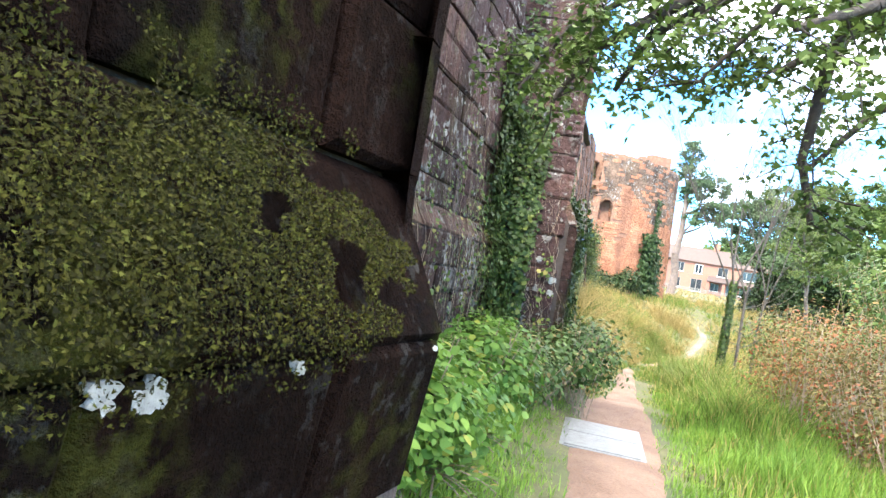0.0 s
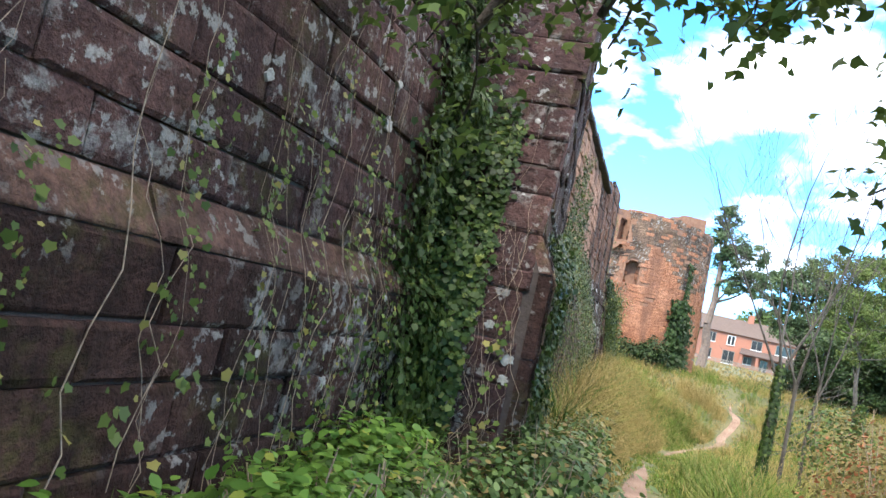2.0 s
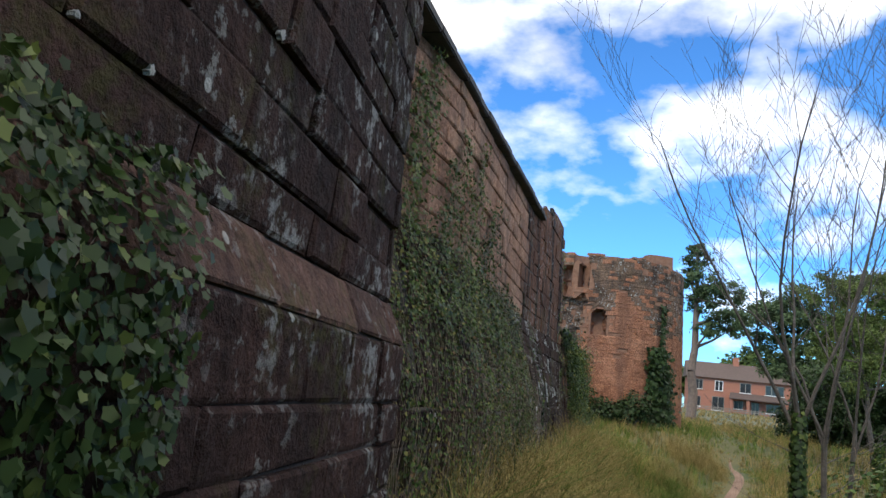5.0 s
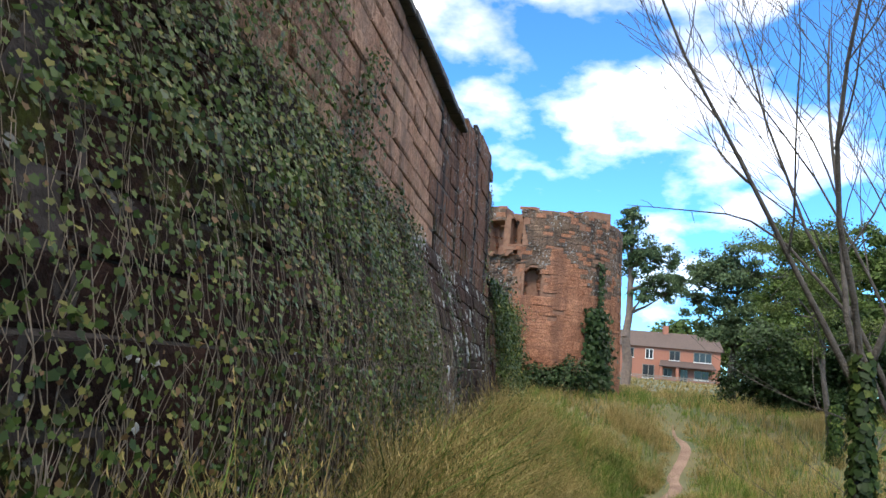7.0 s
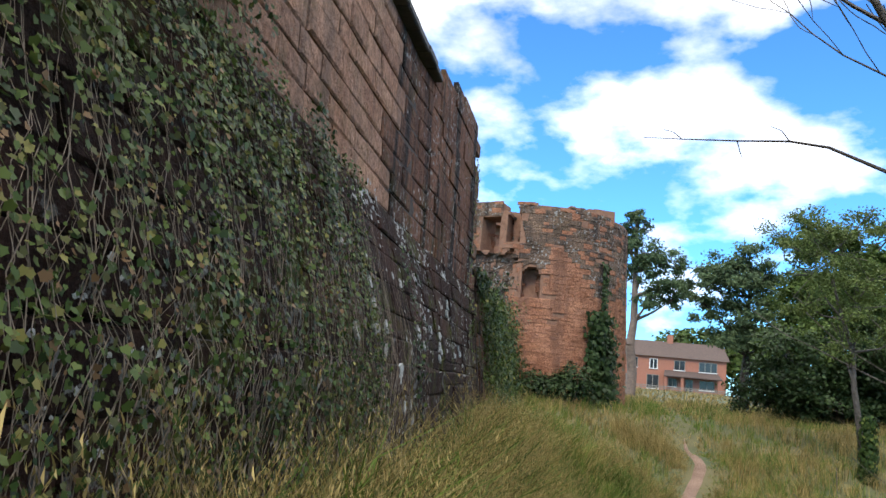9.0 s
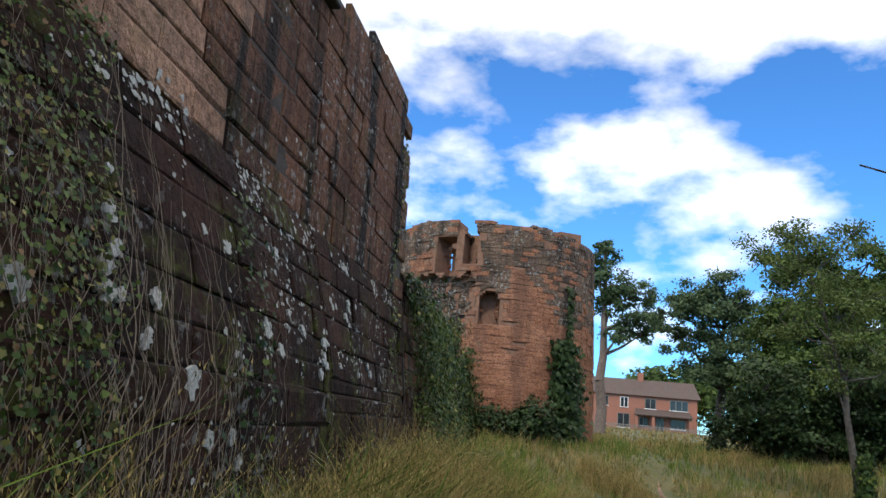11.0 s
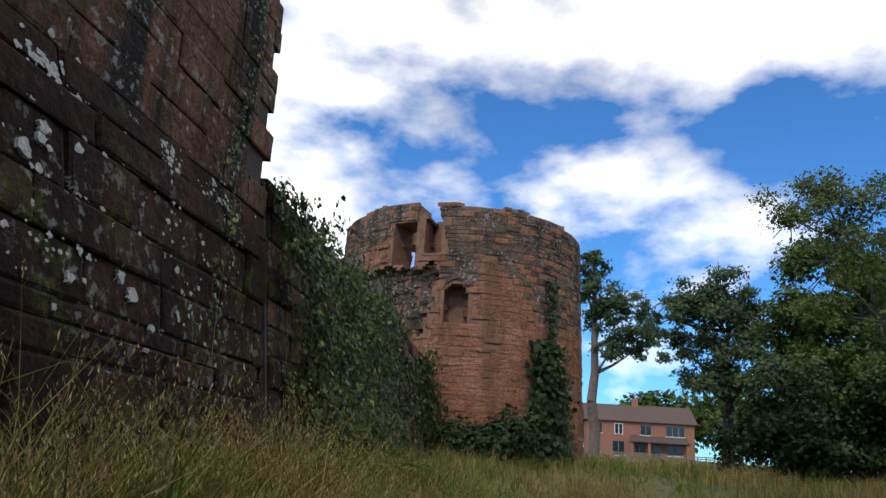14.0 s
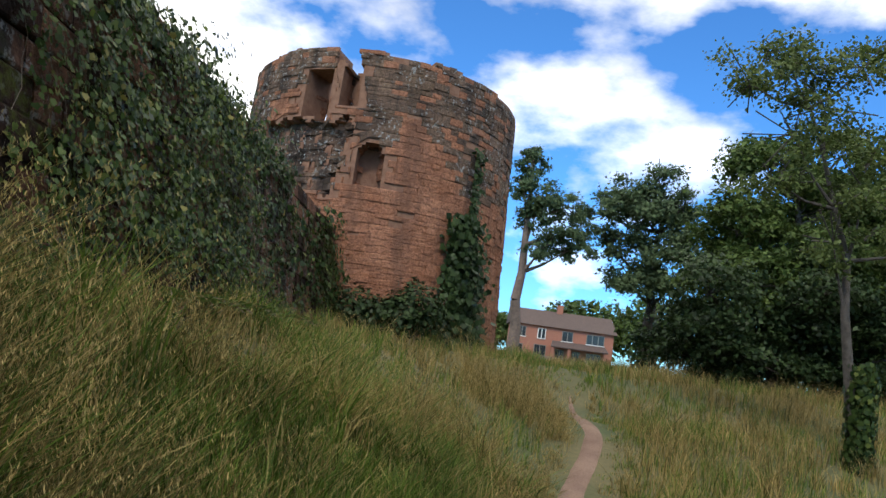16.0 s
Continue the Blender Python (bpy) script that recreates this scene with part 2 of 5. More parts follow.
BRICK = plain_material("house_brick", (0.27, 0.105, 0.066), (0.36, 0.16, 0.105), 5, 0.9, 0.1)
ROOF = plain_material("house_roof_tile", (0.055, 0.038, 0.033), (0.10, 0.068, 0.056), 4, 0.85, 0.3)
PAINT = plain_material("white_paint", (0.66, 0.66, 0.63), (0.76, 0.76, 0.73), 6, 0.5, 0.05)
TIMBER = plain_material("fence_timber", (0.13, 0.115, 0.095), (0.27, 0.245, 0.21), 9, 0.85, 0.3)
PLATE = plain_material("galvanised_plate", (0.12, 0.125, 0.13), (0.19, 0.195, 0.20), 14, 0.6, 0.3, 0.1)
PANE = plain_material("window_glass", (0.02, 0.022, 0.025), (0.035, 0.038, 0.042), 2, 0.08, 0.0)

gm, gn, gl, gp_ = setup("meadow_soil")
gpos = gn.new("ShaderNodeTexCoord").outputs["Object"]
gcol = blend(gn, gl, ramp(gn, gl, noise_at(gn, gl, gpos, 0.35, 5), 0.4, 0.6), (0.045, 0.062, 0.018), (0.10, 0.088, 0.035))
gcol = blend(gn, gl, 0.7, gcol, ramp(gn, gl, noise_at(gn, gl, gpos, 14, 5, 0.7), 0.3, 0.7, (0.45, 0.45, 0.45), (1.3, 1.3, 1.3)), "MULTIPLY")
gl.new(gcol, gp_.inputs["Base Color"])
gp_.inputs["Roughness"].default_value = 0.95
SOIL = gm
pm, pn, pl, pp = setup("trodden_gravel")
ppos = pn.new("ShaderNodeTexCoord").outputs["Object"]
pcol = blend(pn, pl, ramp(pn, pl, noise_at(pn, pl, ppos, 1.5, 4), 0.4, 0.6), (0.15, 0.092, 0.064), (0.22, 0.145, 0.106))
pcol = blend(pn, pl, 0.7, pcol, ramp(pn, pl, noise_at(pn, pl, ppos, 60, 4, 0.75), 0.3, 0.7, (0.5, 0.5, 0.5), (1.35, 1.3, 1.3)), "MULTIPLY")
pl.new(pcol, pp.inputs["Base Color"])
pp.inputs["Roughness"].default_value = 0.95
pb = pn.new("ShaderNodeBump")
pb.inputs["Distance"].default_value = 0.02
pl.new(noise_at(pn, pl, ppos, 45, 4, 0.7), pb.inputs["Height"])
pl.new(pb.outputs[0], pp.inputs["Normal"])
GRAVEL = pm


# ---- builders ----
rng = np.random.default_rng(7)


def mesh_of(name, verts, faces, material, smooth=False):
    me = bpy.data.meshes.new(name)
    me.from_pydata([tuple(v) for v in verts], [], faces)
    me.materials.append(material)
    if smooth:
        me.polygons.foreach_set("use_smooth", [True] * len(me.polygons))
    me.update()
    return me


def mesh_np(name, verts, corners, material):
    """A mesh from an array of places and an array of equal-sided faces."""
    me = bpy.data.meshes.new(name)
    nf, k = corners.shape
    me.vertices.add(len(verts))
    me.vertices.foreach_set("co", np.asarray(verts, np.float32).ravel())
    me.loops.add(nf * k)
    me.loops.foreach_set("vertex_index", corners.astype(np.int32).ravel())
    me.polygons.add(nf)
    me.polygons.foreach_set("loop_start", np.arange(0, nf * k, k, dtype=np.int32))
    me.materials.append(material)
    me.update(calc_edges=True)
    return me


def empty(name, label, category, group="", kind="", at=(0, 0, 0)):
    ob = new(name)
    ob.location = at
    return tagged(ob, label, category, group, kind)


def part_of(parent, name, me, label="", kind=""):
    ob = new(name, me)
    if parent is not None:
        ob.parent = parent
        ob.matrix_parent_inverse = Matrix.Translation(parent.location).inverted() if parent.parent is None else Matrix()
    return tagged(ob, label, "", "", kind)


def box_data(x0, x1, y0, y1, z0, z1, bevel=0.0):
    bm = bmesh.new()
    bmesh.ops.create_cube(bm, size=1)
    for v in bm.verts:
        v.co = ((x0 + x1) / 2 + v.co.x * (x1 - x0), (y0 + y1) / 2 + v.co.y * (y1 - y0), (z0 + z1) / 2 + v.co.z * (z1 - z0))
    if bevel:
        bmesh.ops.bevel(bm, geom=bm.edges[:], offset=bevel, segments=2, affect="EDGES")
    return bm


def from_bm(name, bm, material):
    me = bpy.data.meshes.new(name)
    bm.to_mesh(me)
    bm.free()
    me.materials.append(material)
    return me


def box_mesh(name, x0, x1, y0, y1, z0, z1, material, bevel=0.0):
    return from_bm(name, box_data(x0, x1, y0, y1, z0, z1, bevel), material)


def tubes(segs, sides=5):
    """Tapered tubes; each segment runs from p to q with radii a and b."""
    verts, quads = [], []
    for p, q, a, b in segs:
        p, q = Vector(p), Vector(q)
        d = (q - p).normalized() if (q - p).length > 1e-6 else Vector((0, 0, 1))
        u = d.orthogonal().normalized()
        w = d.cross(u)
        k = len(verts)
        for c, r in ((p, a), (q, b)):
            for i in range(sides):
                t = 2 * math.pi * i / sides
                verts.append(c + r * (math.cos(t) * u + math.sin(t) * w))
        for i in range(sides):
            j = (i + 1) % sides
            quads.append((k + i, k + j, k + sides + j, k + sides + i))
    return verts, quads


def chain(segs, sides=6):
    """One unbroken tapering tube along a run of segments that follow each other."""
    points = [Vector(segs[0][0])] + [Vector(q) for _, q, _, _ in segs]
    radii = [segs[0][2]] + [b for _, _, _, b in segs]
    verts, quads = [], []
    for i, (p, r) in enumerate(zip(points, radii)):
        d = (points[min(i + 1, len(points) - 1)] - points[max(i - 1, 0)]).normalized()
        u = d.cross(Vector((0.31, 0.95, 0.05))).normalized()
        w = d.cross(u)
        for k in range(sides):
            t = 2 * math.pi * k / sides
            verts.append(p + r * (math.cos(t) * u + math.sin(t) * w))
        if i:
            o = (i - 1) * sides
            quads.extend((o + k, o + (k + 1) % sides, o + sides + (k + 1) % sides, o + sides + k) for k in range(sides))
    return verts, quads


OVAL = np.array([(0, 0, 0), (0.26, 0.22, 0.05), (0.32, 0.5, 0.06), (0.2, 0.8, 0.0), (0, 1.05, -0.08), (-0.2, 0.8, 0.0), (-0.32, 0.5, 0.06), (-0.26, 0.22, 0.05)])
IVY_LEAF = np.array([(0, 0, 0), (0.36, -0.08, 0.06), (0.43, 0.22, 0.03), (0.56, 0.44, 0.08), (0.33, 0.60, 0.0), (0, 0.98, -0.06), (-0.33, 0.60, 0.0), (-0.56, 0.44, 0.08), (-0.43, 0.22, 0.03), (-0.36, -0.08, 0.06)])
NEEDLE = np.array([(-0.10, 0, 0), (0.10, 0, 0), (0.34, 0.8, 0.05), (0.05, 0.55, 0.0), (0.0, 1.1, 0.0), (-0.08, 0.55, 0.0), (-0.36, 0.75, 0.05)])
CLUMP = np.array([(0, 0, 0), (0.42, 0.1, 0.08), (0.32, 0.48, 0.1), (0.58, 0.95, -0.05), (0.02, 0.78, 0.1), (-0.55, 0.88, -0.05), (-0.38, 0.3, 0.1)])


def leaves(name, places, normals, sizes, shape, material, droop=0.0):
    """One leaf at each place, facing roughly along its normal, turned at random (or tips down by droop)."""
    places, normals, sizes = np.asarray(places, float), np.asarray(normals, float), np.asarray(sizes, float)
    n = normals / np.linalg.norm(normals, axis=1, keepdims=True)
    t = rng.normal(size=n.shape)
    t[:, 2] -= droop
    t -= n * np.sum(t * n, axis=1, keepdims=True)
    t /= np.linalg.norm(t, axis=1, keepdims=True)
    s = np.cross(n, t)
    k = len(shape)
    v = places[:, None] + sizes[:, None, None] * (shape[None, :, 0:1] * s[:, None] + shape[None, :, 1:2] * t[:, None] + shape[None, :, 2:3] * n[:, None])
    return mesh_np(name, v.reshape(-1, 3), np.arange(len(n) * k).reshape(-1, k), material)


def blades(name, places, heights, widths, material, lean=0.35, ears=0):
    """Grass: bent tapering blades; with ears, stalks that carry that many spikelets near the tip."""
    places, heights, widths = np.asarray(places, float), np.asarray(heights, float), np.asarray(widths, float)
    m = len(places)
    a = rng.uniform(0, 2 * math.pi, m)
    out = np.c_[np.cos(a), np.sin(a), np.zeros(m)] * (rng.uniform(0.3, 1.0, m) * lean)[:, None]
    b = a + rng.uniform(-1, 1, m) + math.pi / 2
    side = np.c_[np.cos(b), np.sin(b), np.zeros(m)]
    up = np.array([0, 0, 1.0])
    h, w = heights[:, None], widths[:, None]
    mid = places + h * (0.55 * up + 0.25 * out)
    tip = places + h * (0.97 * up + out)
    v = np.stack([places - side * w, places + side * w, mid + side * w * 0.8, mid - side * w * 0.8, tip], 1)
    base = np.arange(m)[:, None] * 5
    tris = np.concatenate([base + np.array(c) for c in ((0, 1, 2), (0, 2, 3), (3, 2, 4))])
    vs, ts = [v.reshape(-1, 3)], [tris]
    count = m * 5
    for e in range(ears):
        f = 0.62 + 0.38 * e / max(1, ears - 1)
        c = mid + (tip - mid) * f
        turn = rng.uniform(0, 2 * math.pi, m)
        d = np.c_[np.cos(turn), np.sin(turn), np.full(m, 1.6)] * (0.006 + 0.008 * rng.random(m))[:, None]
        s2 = np.c_[-np.sin(turn), np.cos(turn), np.zeros(m)] * 0.0018
        vs.append(np.stack([c - s2, c + d * 0.6 + s2 * 2, c + d * 1.5], 1).reshape(-1, 3))
        ts.append(np.arange(m)[:, None] * 3 + np.array([0, 1, 2]) + count)
        count += m * 3
    return mesh_np(name, np.concatenate(vs), np.concatenate(ts), material)


def smooth(t):
    t = min(1.0, max(0.0, t))
    return t * t * (3 - 2 * t)


def table(x, pairs):
    for (a, va), (b, vb) in zip(pairs, pairs[1:]):
        if x <= b:
            return va + (vb - va) * smooth((x - a) / (b - a)) if x > a else va
    return pairs[-1][1]


def path_x(y):
    return table(y, [(-6, -2.3), (1, -2.0), (7, -1.83), (9.5, -1.75), (13.7, -1.5), (17, -1.3), (21, -1.1), (25, -0.4), (31, 1.65), (35, 2.5), (48, 3.5), (70, 6)])


def path_z(y):
    return table(y, [(-6, -0.2), (1.3, -0.12), (4, -0.03), (6.5, 0.1), (9, 0.08), (12, -0.03), (15, -0.1), (18, -0.32), (20, -0.55), (22.5, -0.86), (26, -1.0), (31, -0.75), (36, -0.05), (41, 0.85), (50, 1.0), (70, 1.2), (110, 1.8), (145, 2.5), (160, 2.7)])


def ground_z(x, y):
    """The meadow: level along the trodden line, banked up towards the walls."""
    p, z = path_x(y), path_z(y)
    wall = table(y, [(8.8, -3.3), (9.2, -2.7), (38, -2.5), (44, -3.5)])
    foot = table(y, [(3, 0.35), (9, 0.6), (12, 0.72), (26, 0.72), (31, 0.75), (38, 0.95), (44, 1.1)])
    if x < p - 0.35:
        return z + (foot - z) * smooth((p - 0.35 - x) / max(0.5, p - 0.35 - wall))
    right = table(y, [(0, 0.15), (14, 0.1), (20, 0.1), (24, 0.15), (36, 0.1), (44, 0.0)])
    far = smooth((x - p - 0.6) / 4.0)
    return z + right * far + 0.05 * noise.noise((x * 0.3, y * 0.3, 0)) * far


# ---- ground and path ----
gx = np.r_[-700, -300, -120, -60, -30, -15, np.arange(-8, 14.01, 0.35), 16, 20, 26, 36, 60, 120, 300, 700]
gy = np.r_[-700, -300, -100, -40, -15, np.arange(-6, 50, 0.4), np.arange(50, 90, 3.0), 100, 130, 160, 220, 400, 900]
gv = [(x, y, ground_z(x, min(y, 160.0))) for y in gy for x in gx]
nx = len(gx)
gf = [(j * nx + i, j * nx + i + 1, (j + 1) * nx + i + 1, (j + 1) * nx + i) for j in range(len(gy) - 1) for i in range(nx - 1)]
tagged(new("ground", mesh_of("ground", gv, gf, SOIL, True)), "uneven meadow ground with green and dry grass", "ground", kind="structure")

pv, pf = [], []
steps = np.arange(-5, 38.2, 0.25)
for i, y in enumerate(steps):
    w = table(y, [(-5, 0.55), (9, 0.5), (12, 0.24), (15, 0.16), (17, 0.03), (21, 0.03), (28, 0.1), (30, 0.2), (35, 0.2), (37, 0.08), (38, 0.02)]) * (1 + 0.25 * noise.noise((y * 0.9, 3, 0)))
    c = path_x(y) + 0.08 * noise.noise((y * 0.5, 9, 0))
    for k in range(5):
        x = c + w * (k / 2 - 1) * (1 + 0.12 * noise.noise((y * 2.3, k, 5)))
        pv.append((x, y, ground_z(x, y) + (0.024 if 0 < k < 4 else -0.03)))
for i in range(len(steps) - 1):
    for k in range(4):
        a = i * 5 + k
        pf.append((a, a + 1, a + 6, a + 5))
tagged(new("path", mesh_of("path", pv, pf, GRAVEL, True)), "narrow trodden path of pale reddish gravel", "path", kind="structure")


# ---- masonry ----
def stone_verts(f, u0, u1, z0, z1, depth, chip, edge=0.016):
    """One dressed stone on the surface f(u, z, out): a chamfered face on a body that runs back into the wall."""
    bu, bz = min(0.022, (u1 - u0) * 0.2), min(0.02, (z1 - z0) * 0.2)
    us, zs = (u0, u0 + bu, u1 - bu, u1), (z0, z0 + bz, z1 - bz, z1)
    proud = chip * random.uniform(-0.5, 1.0)
    v = []
    for j, z in enumerate(zs):
        for i, u in enumerate(us):
            inner = 0 < i < 3 and 0 < j < 3
            d = proud + (chip * random.uniform(-0.25, 0.25) if inner else -edge + chip * random.uniform(-0.3, 0.0))
            ju, jz = (random.uniform(-0.006, 0.006), random.uniform(-0.006, 0.006))
            v.append(f(u + ju, z + jz, d))
    for u, z in ((u0, z0), (u1, z0), (u1, z1), (u0, z1)):
        v.append(f(u, z, -depth))
    faces = [(j * 4 + i, j * 4 + i + 1, j * 4 + i + 5, j * 4 + i + 4) for j in range(3) for i in range(3)]
    faces += [(3, 2, 1, 0, 16, 17), (15, 11, 7, 3, 17, 18), (12, 13, 14, 15, 18, 19), (0, 4, 8, 12, 19, 16)]
    return v, faces


def masonry(parent, f, u0, u1, courses, length, material, choose=None, keep=None, name="stone", chip=0.02, depth=0.09, gap=0.0045, limit=260, near=None, edge=0.010):
    """Courses of stones with broken joints. Stones past the limit are joined into one rest."""
    made, rest_v, rest_f = 0, {}, {}
    for ci, (z0, z1) in enumerate(courses):
        u = u0 - random.uniform(0, 0.5) * length
        while u < u1 - 0.02:
            w = length * random.uniform(0.6, 1.45)
            a, b = max(u, u0), min(u + w, u1)
            u += w
            if b - a < 0.06 or (keep and not keep((a + b) / 2, (z0 + z1) / 2)):
                continue
            lift = random.uniform(-0.006, 0.006)
            v, fs = stone_verts(f, a + gap, b - gap, z0 + gap + lift, z1 - gap + lift, depth, chip, edge)
            mat = choose((a + b) / 2, (z0 + z1) / 2) if choose else material
            if made < limit and (near is None or near((a + b) / 2, (z0 + z1) / 2)):
                part_of(parent, name, mesh_of(name, v, fs, mat))
                made += 1
            else:
                rv, rf = rest_v.setdefault(mat.name, []), rest_f.setdefault(mat.name, [])
                k = len(rv)
                rv.extend(v)
                rf.extend([tuple(i + k for i in q) for q in fs])
    for key in rest_v:
        part_of(parent, "stonework", mesh_of("stonework", rest_v[key], rest_f[key], bpy.data.materials[key]), "", "stuff")


def course_list(z0, z1, h, vary=0.25):
    out, z = [], z0
    while z < z1 - 0.04:
        t = min(z1, z + h * random.uniform(1 - vary, 1 + vary))
        if z1 - t < 0.08:
            t = z1
        out.append((z, t))
        z = t
    return out


def backing(name, f, us, zs, thick, material, label):
    """The wall's own body behind the facing stones: f(u, z, out) gives its face; it is thick metres deep."""
    verts, faces = [], []
    nu, nz = len(us), len(zs)
    for d in (-0.028, -thick):
        for z in zs:
            for u in us:
                verts.append(f(u, z, d))
    o = nu * nz
    for j in range(nz - 1):
        for i in range(nu - 1):
            a = j * nu + i
            faces.append((a, a + 1, a + nu + 1, a + nu))
            faces.append((o + a, o + a + nu, o + a + nu + 1, o + a + 1))
    for i in range(nu - 1):
        faces.append((i, o + i, o + i + 1, i + 1))
        a = (nz - 1) * nu + i
        faces.append((a, a + 1, o + a + 1, o + a))
    for j in range(nz - 1):
        a, b = j * nu, j * nu + nu - 1
        faces.append((a, a + nu, o + a + nu, o + a))
        faces.append((b, o + b, o + b + nu, b + nu))
    return tagged(new(name, mesh_of(name, verts, faces, material)), label, "wall", kind="structure")


# south wall, set back between the two piers
def south_face(u, z, d):
    x = -3.52 + 0.055 * (u - 5.5)
    x += 0.10 if z < 1.60 else 0.10 * (1 - (z - 1.60) / 0.18) if z < 1.78 else -0.05 * (z - 1.78)
    return (x + d, u, z)


wall_south = backing("wall_south", south_face, np.linspace(3.0, 9.3, 8), np.r_[-0.3, 1.0, 1.60, 1.78, 3, 4.5, 6.4], 1.2, MORTAR, "tall dark purple sandstone wall with lichen and creepers")
random.seed(3)
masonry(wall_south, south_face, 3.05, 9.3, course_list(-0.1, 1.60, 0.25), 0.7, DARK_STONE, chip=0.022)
masonry(wall_south, south_face, 3.05, 9.3, [(1.60, 1.78)], 1.0, BAND_STONE, name="string_stone", chip=0.01)
masonry(wall_south, south_face, 3.05, 9.3, course_list(1.78, 6.4, 0.26), 0.7, PURPLE_STONE, chip=0.022)


# near pier, a stone's breadth from the path
def pier_near_face(u, z, d):
    x = -2.70 + 0.18 * (u - 3.16) + (0.125 if z < 1.12 else 0.165 if z < 1.24 else 0.165 - 0.195 * ((z - 1.24) / 0.36) ** 1.6 if z < 1.60 else -0.03)
    return (x + d, u, z)


def pier_near_end(u, z, d):
    y = 3.16 + (0.05 if z < 1.12 else 0.085 if z < 1.24 else 0.085 - 0.095 * ((z - 1.24) / 0.36) ** 1.6 if z < 1.60 else -0.01)
    return (u, y + d, z)


pier_near = backing("pier_near", pier_near_face, np.array([-3.0, 0, 2, 3.14]), np.r_[-0.3, 1.20, 1.60, 3, 5.6], 1.2, MORTAR, "mossy sandstone pier beside the path, shade put into its colour")
random.seed(11)
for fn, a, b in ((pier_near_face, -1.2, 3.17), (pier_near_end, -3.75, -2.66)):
    masonry(pier_near, fn, a, b, [(-0.2, 0.12), (0.12, 0.45), (0.45, 0.80), (0.80, 1.20)], 0.75, NEAR_SHADED_STONE, chip=0.035)
    masonry(pier_near, fn, a, b, [(1.20, 1.60)], 1.0, NEAR_SHADED_STONE, name="string_stone", chip=0.03)
    masonry(pier_near, fn, a, b, course_list(1.60, 5.4, 0.42), 0.70, NEAR_SHADED_STONE, chip=0.035)


# ivy-grown pier
def pier_face(u, z, d):
    x = -2.60 - 0.082 * (u - 9.0) + (0.13 if z < 1.94 else 0.13 * (1 - (z - 1.94) / 0.26) if z < 2.2 else -0.012 * (z - 2.2))
    lo = 9.0 + (0.27 * (z - 2.2) if z > 2.2 else -0.10 if z < 1.94 else -0.10 * (1 - (z - 1.94) / 0.26))
    s = (u - 9.0) / 3.5
    return (x + d, lo + s * (12.5 - lo), z)


def pier_side(u, z, d):
    lo = 9.0 + (0.27 * (z - 2.2) if z > 2.2 else -0.10 if z < 1.94 else -0.10 * (1 - (z - 1.94) / 0.26))
    return (u, lo - d, z)


pier_ivy = backing("pier_ivy", pier_face, np.array([9.02, 10, 11.2, 12.48]), np.r_[-0.3, 1.0, 1.94, 2.2, 3.2, 4.3, 5.0], 1.3, MORTAR, "battered dark sandstone pier partly covered in ivy, its face darkened for shade")
random.seed(21)
# Outward face in darker stone than the side, so its shade is painted.
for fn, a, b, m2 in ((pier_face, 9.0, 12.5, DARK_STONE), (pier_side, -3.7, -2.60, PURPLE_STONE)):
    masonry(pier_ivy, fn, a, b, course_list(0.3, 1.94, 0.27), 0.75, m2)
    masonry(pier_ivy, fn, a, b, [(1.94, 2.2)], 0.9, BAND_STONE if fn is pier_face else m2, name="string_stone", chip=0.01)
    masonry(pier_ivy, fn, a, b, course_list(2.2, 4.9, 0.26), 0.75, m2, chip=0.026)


# long wall: battered plinth, ledge, red upper face
def long_face(u, z, d):
    s = (u - 12.5) / 13.8
    low = -2.60 - 0.12 * s - 0.24 * (1 - smooth((u - 12.5) / 2.2))
    if z < 1.56:
        x = low
    elif z < 1.68:
        x = low - 0.05
    elif z < 3.0:
        x = low - 0.05 - 0.40 * ((z - 1.68) / 1.32) ** 1.15
    else:
        x = low - 0.45 - 0.03 * (z - 3.0)
    if z >= 1.68 and u > 21.4:
        x += 0.26 * (u - 21.4) / 4.85 * smooth((z - 1.68) / 1.3)
    return (x + d, u, z)


def wall_top(u):
    """The long wall's head, which climbs gently towards its ruined end."""
    return 4.52 + 0.063 * (min(u, 22.3) - 12.5)


def ragged(u):
    return wall_top(u) if u < 22.3 else 5.24 + 0.5 * smooth((u - 22.3) / 1.5) - (0.2 * smooth((u - 25.9) / 0.4)) + 0.07 * noise.noise((u * 3, 0, 0))


wall_long = backing("wall_long", long_face, np.r_[12.5, 14, 17, 20, 22.3], np.r_[-0.3, 1.0, 1.55, 1.57, 1.68, 2.1, 2.6, 3.0, 4.0, 4.5], 1.1, MORTAR, "long red sandstone castle wall on a battered plinth")
wall_end = backing("wall_end", long_face, np.r_[22.3, 23, 24.5, 26.15], np.r_[-0.3, 1.0, 1.55, 1.57, 1.68, 2.1, 2.6, 3.0, 4.0, 4.92, 5.15], 1.5, MORTAR, "dark streaked ruined end of the castle wall")
random.seed(31)
masonry(wall_long, long_face, 12.5, 22.3, course_list(0.3, 1.56, 0.28), 0.7, PLINTH_STONE)
masonry(wall_long, long_face, 12.5, 22.3, course_list(1.56, 3.0, 0.27), 0.7, PLINTH_STONE)
masonry(wall_long, lambda u, z, d: long_face(u, 3.0 + (z - 3.0) * (wall_top(u) - 3.0) / 1.9, d), 12.5, 22.3, course_list(3.0, 4.9, 0.24), 0.7, RED_STONE, chip=0.018, choose=lambda u, z: STAINED_STONE if u > 20.3 + 0.9 * noise.noise((z * 1.3, 4, 0)) else RED_STONE)
masonry(wall_end, long_face, 22.3, 26.25, course_list(0.3, 1.40, 0.28), 0.7, PLINTH_STONE)
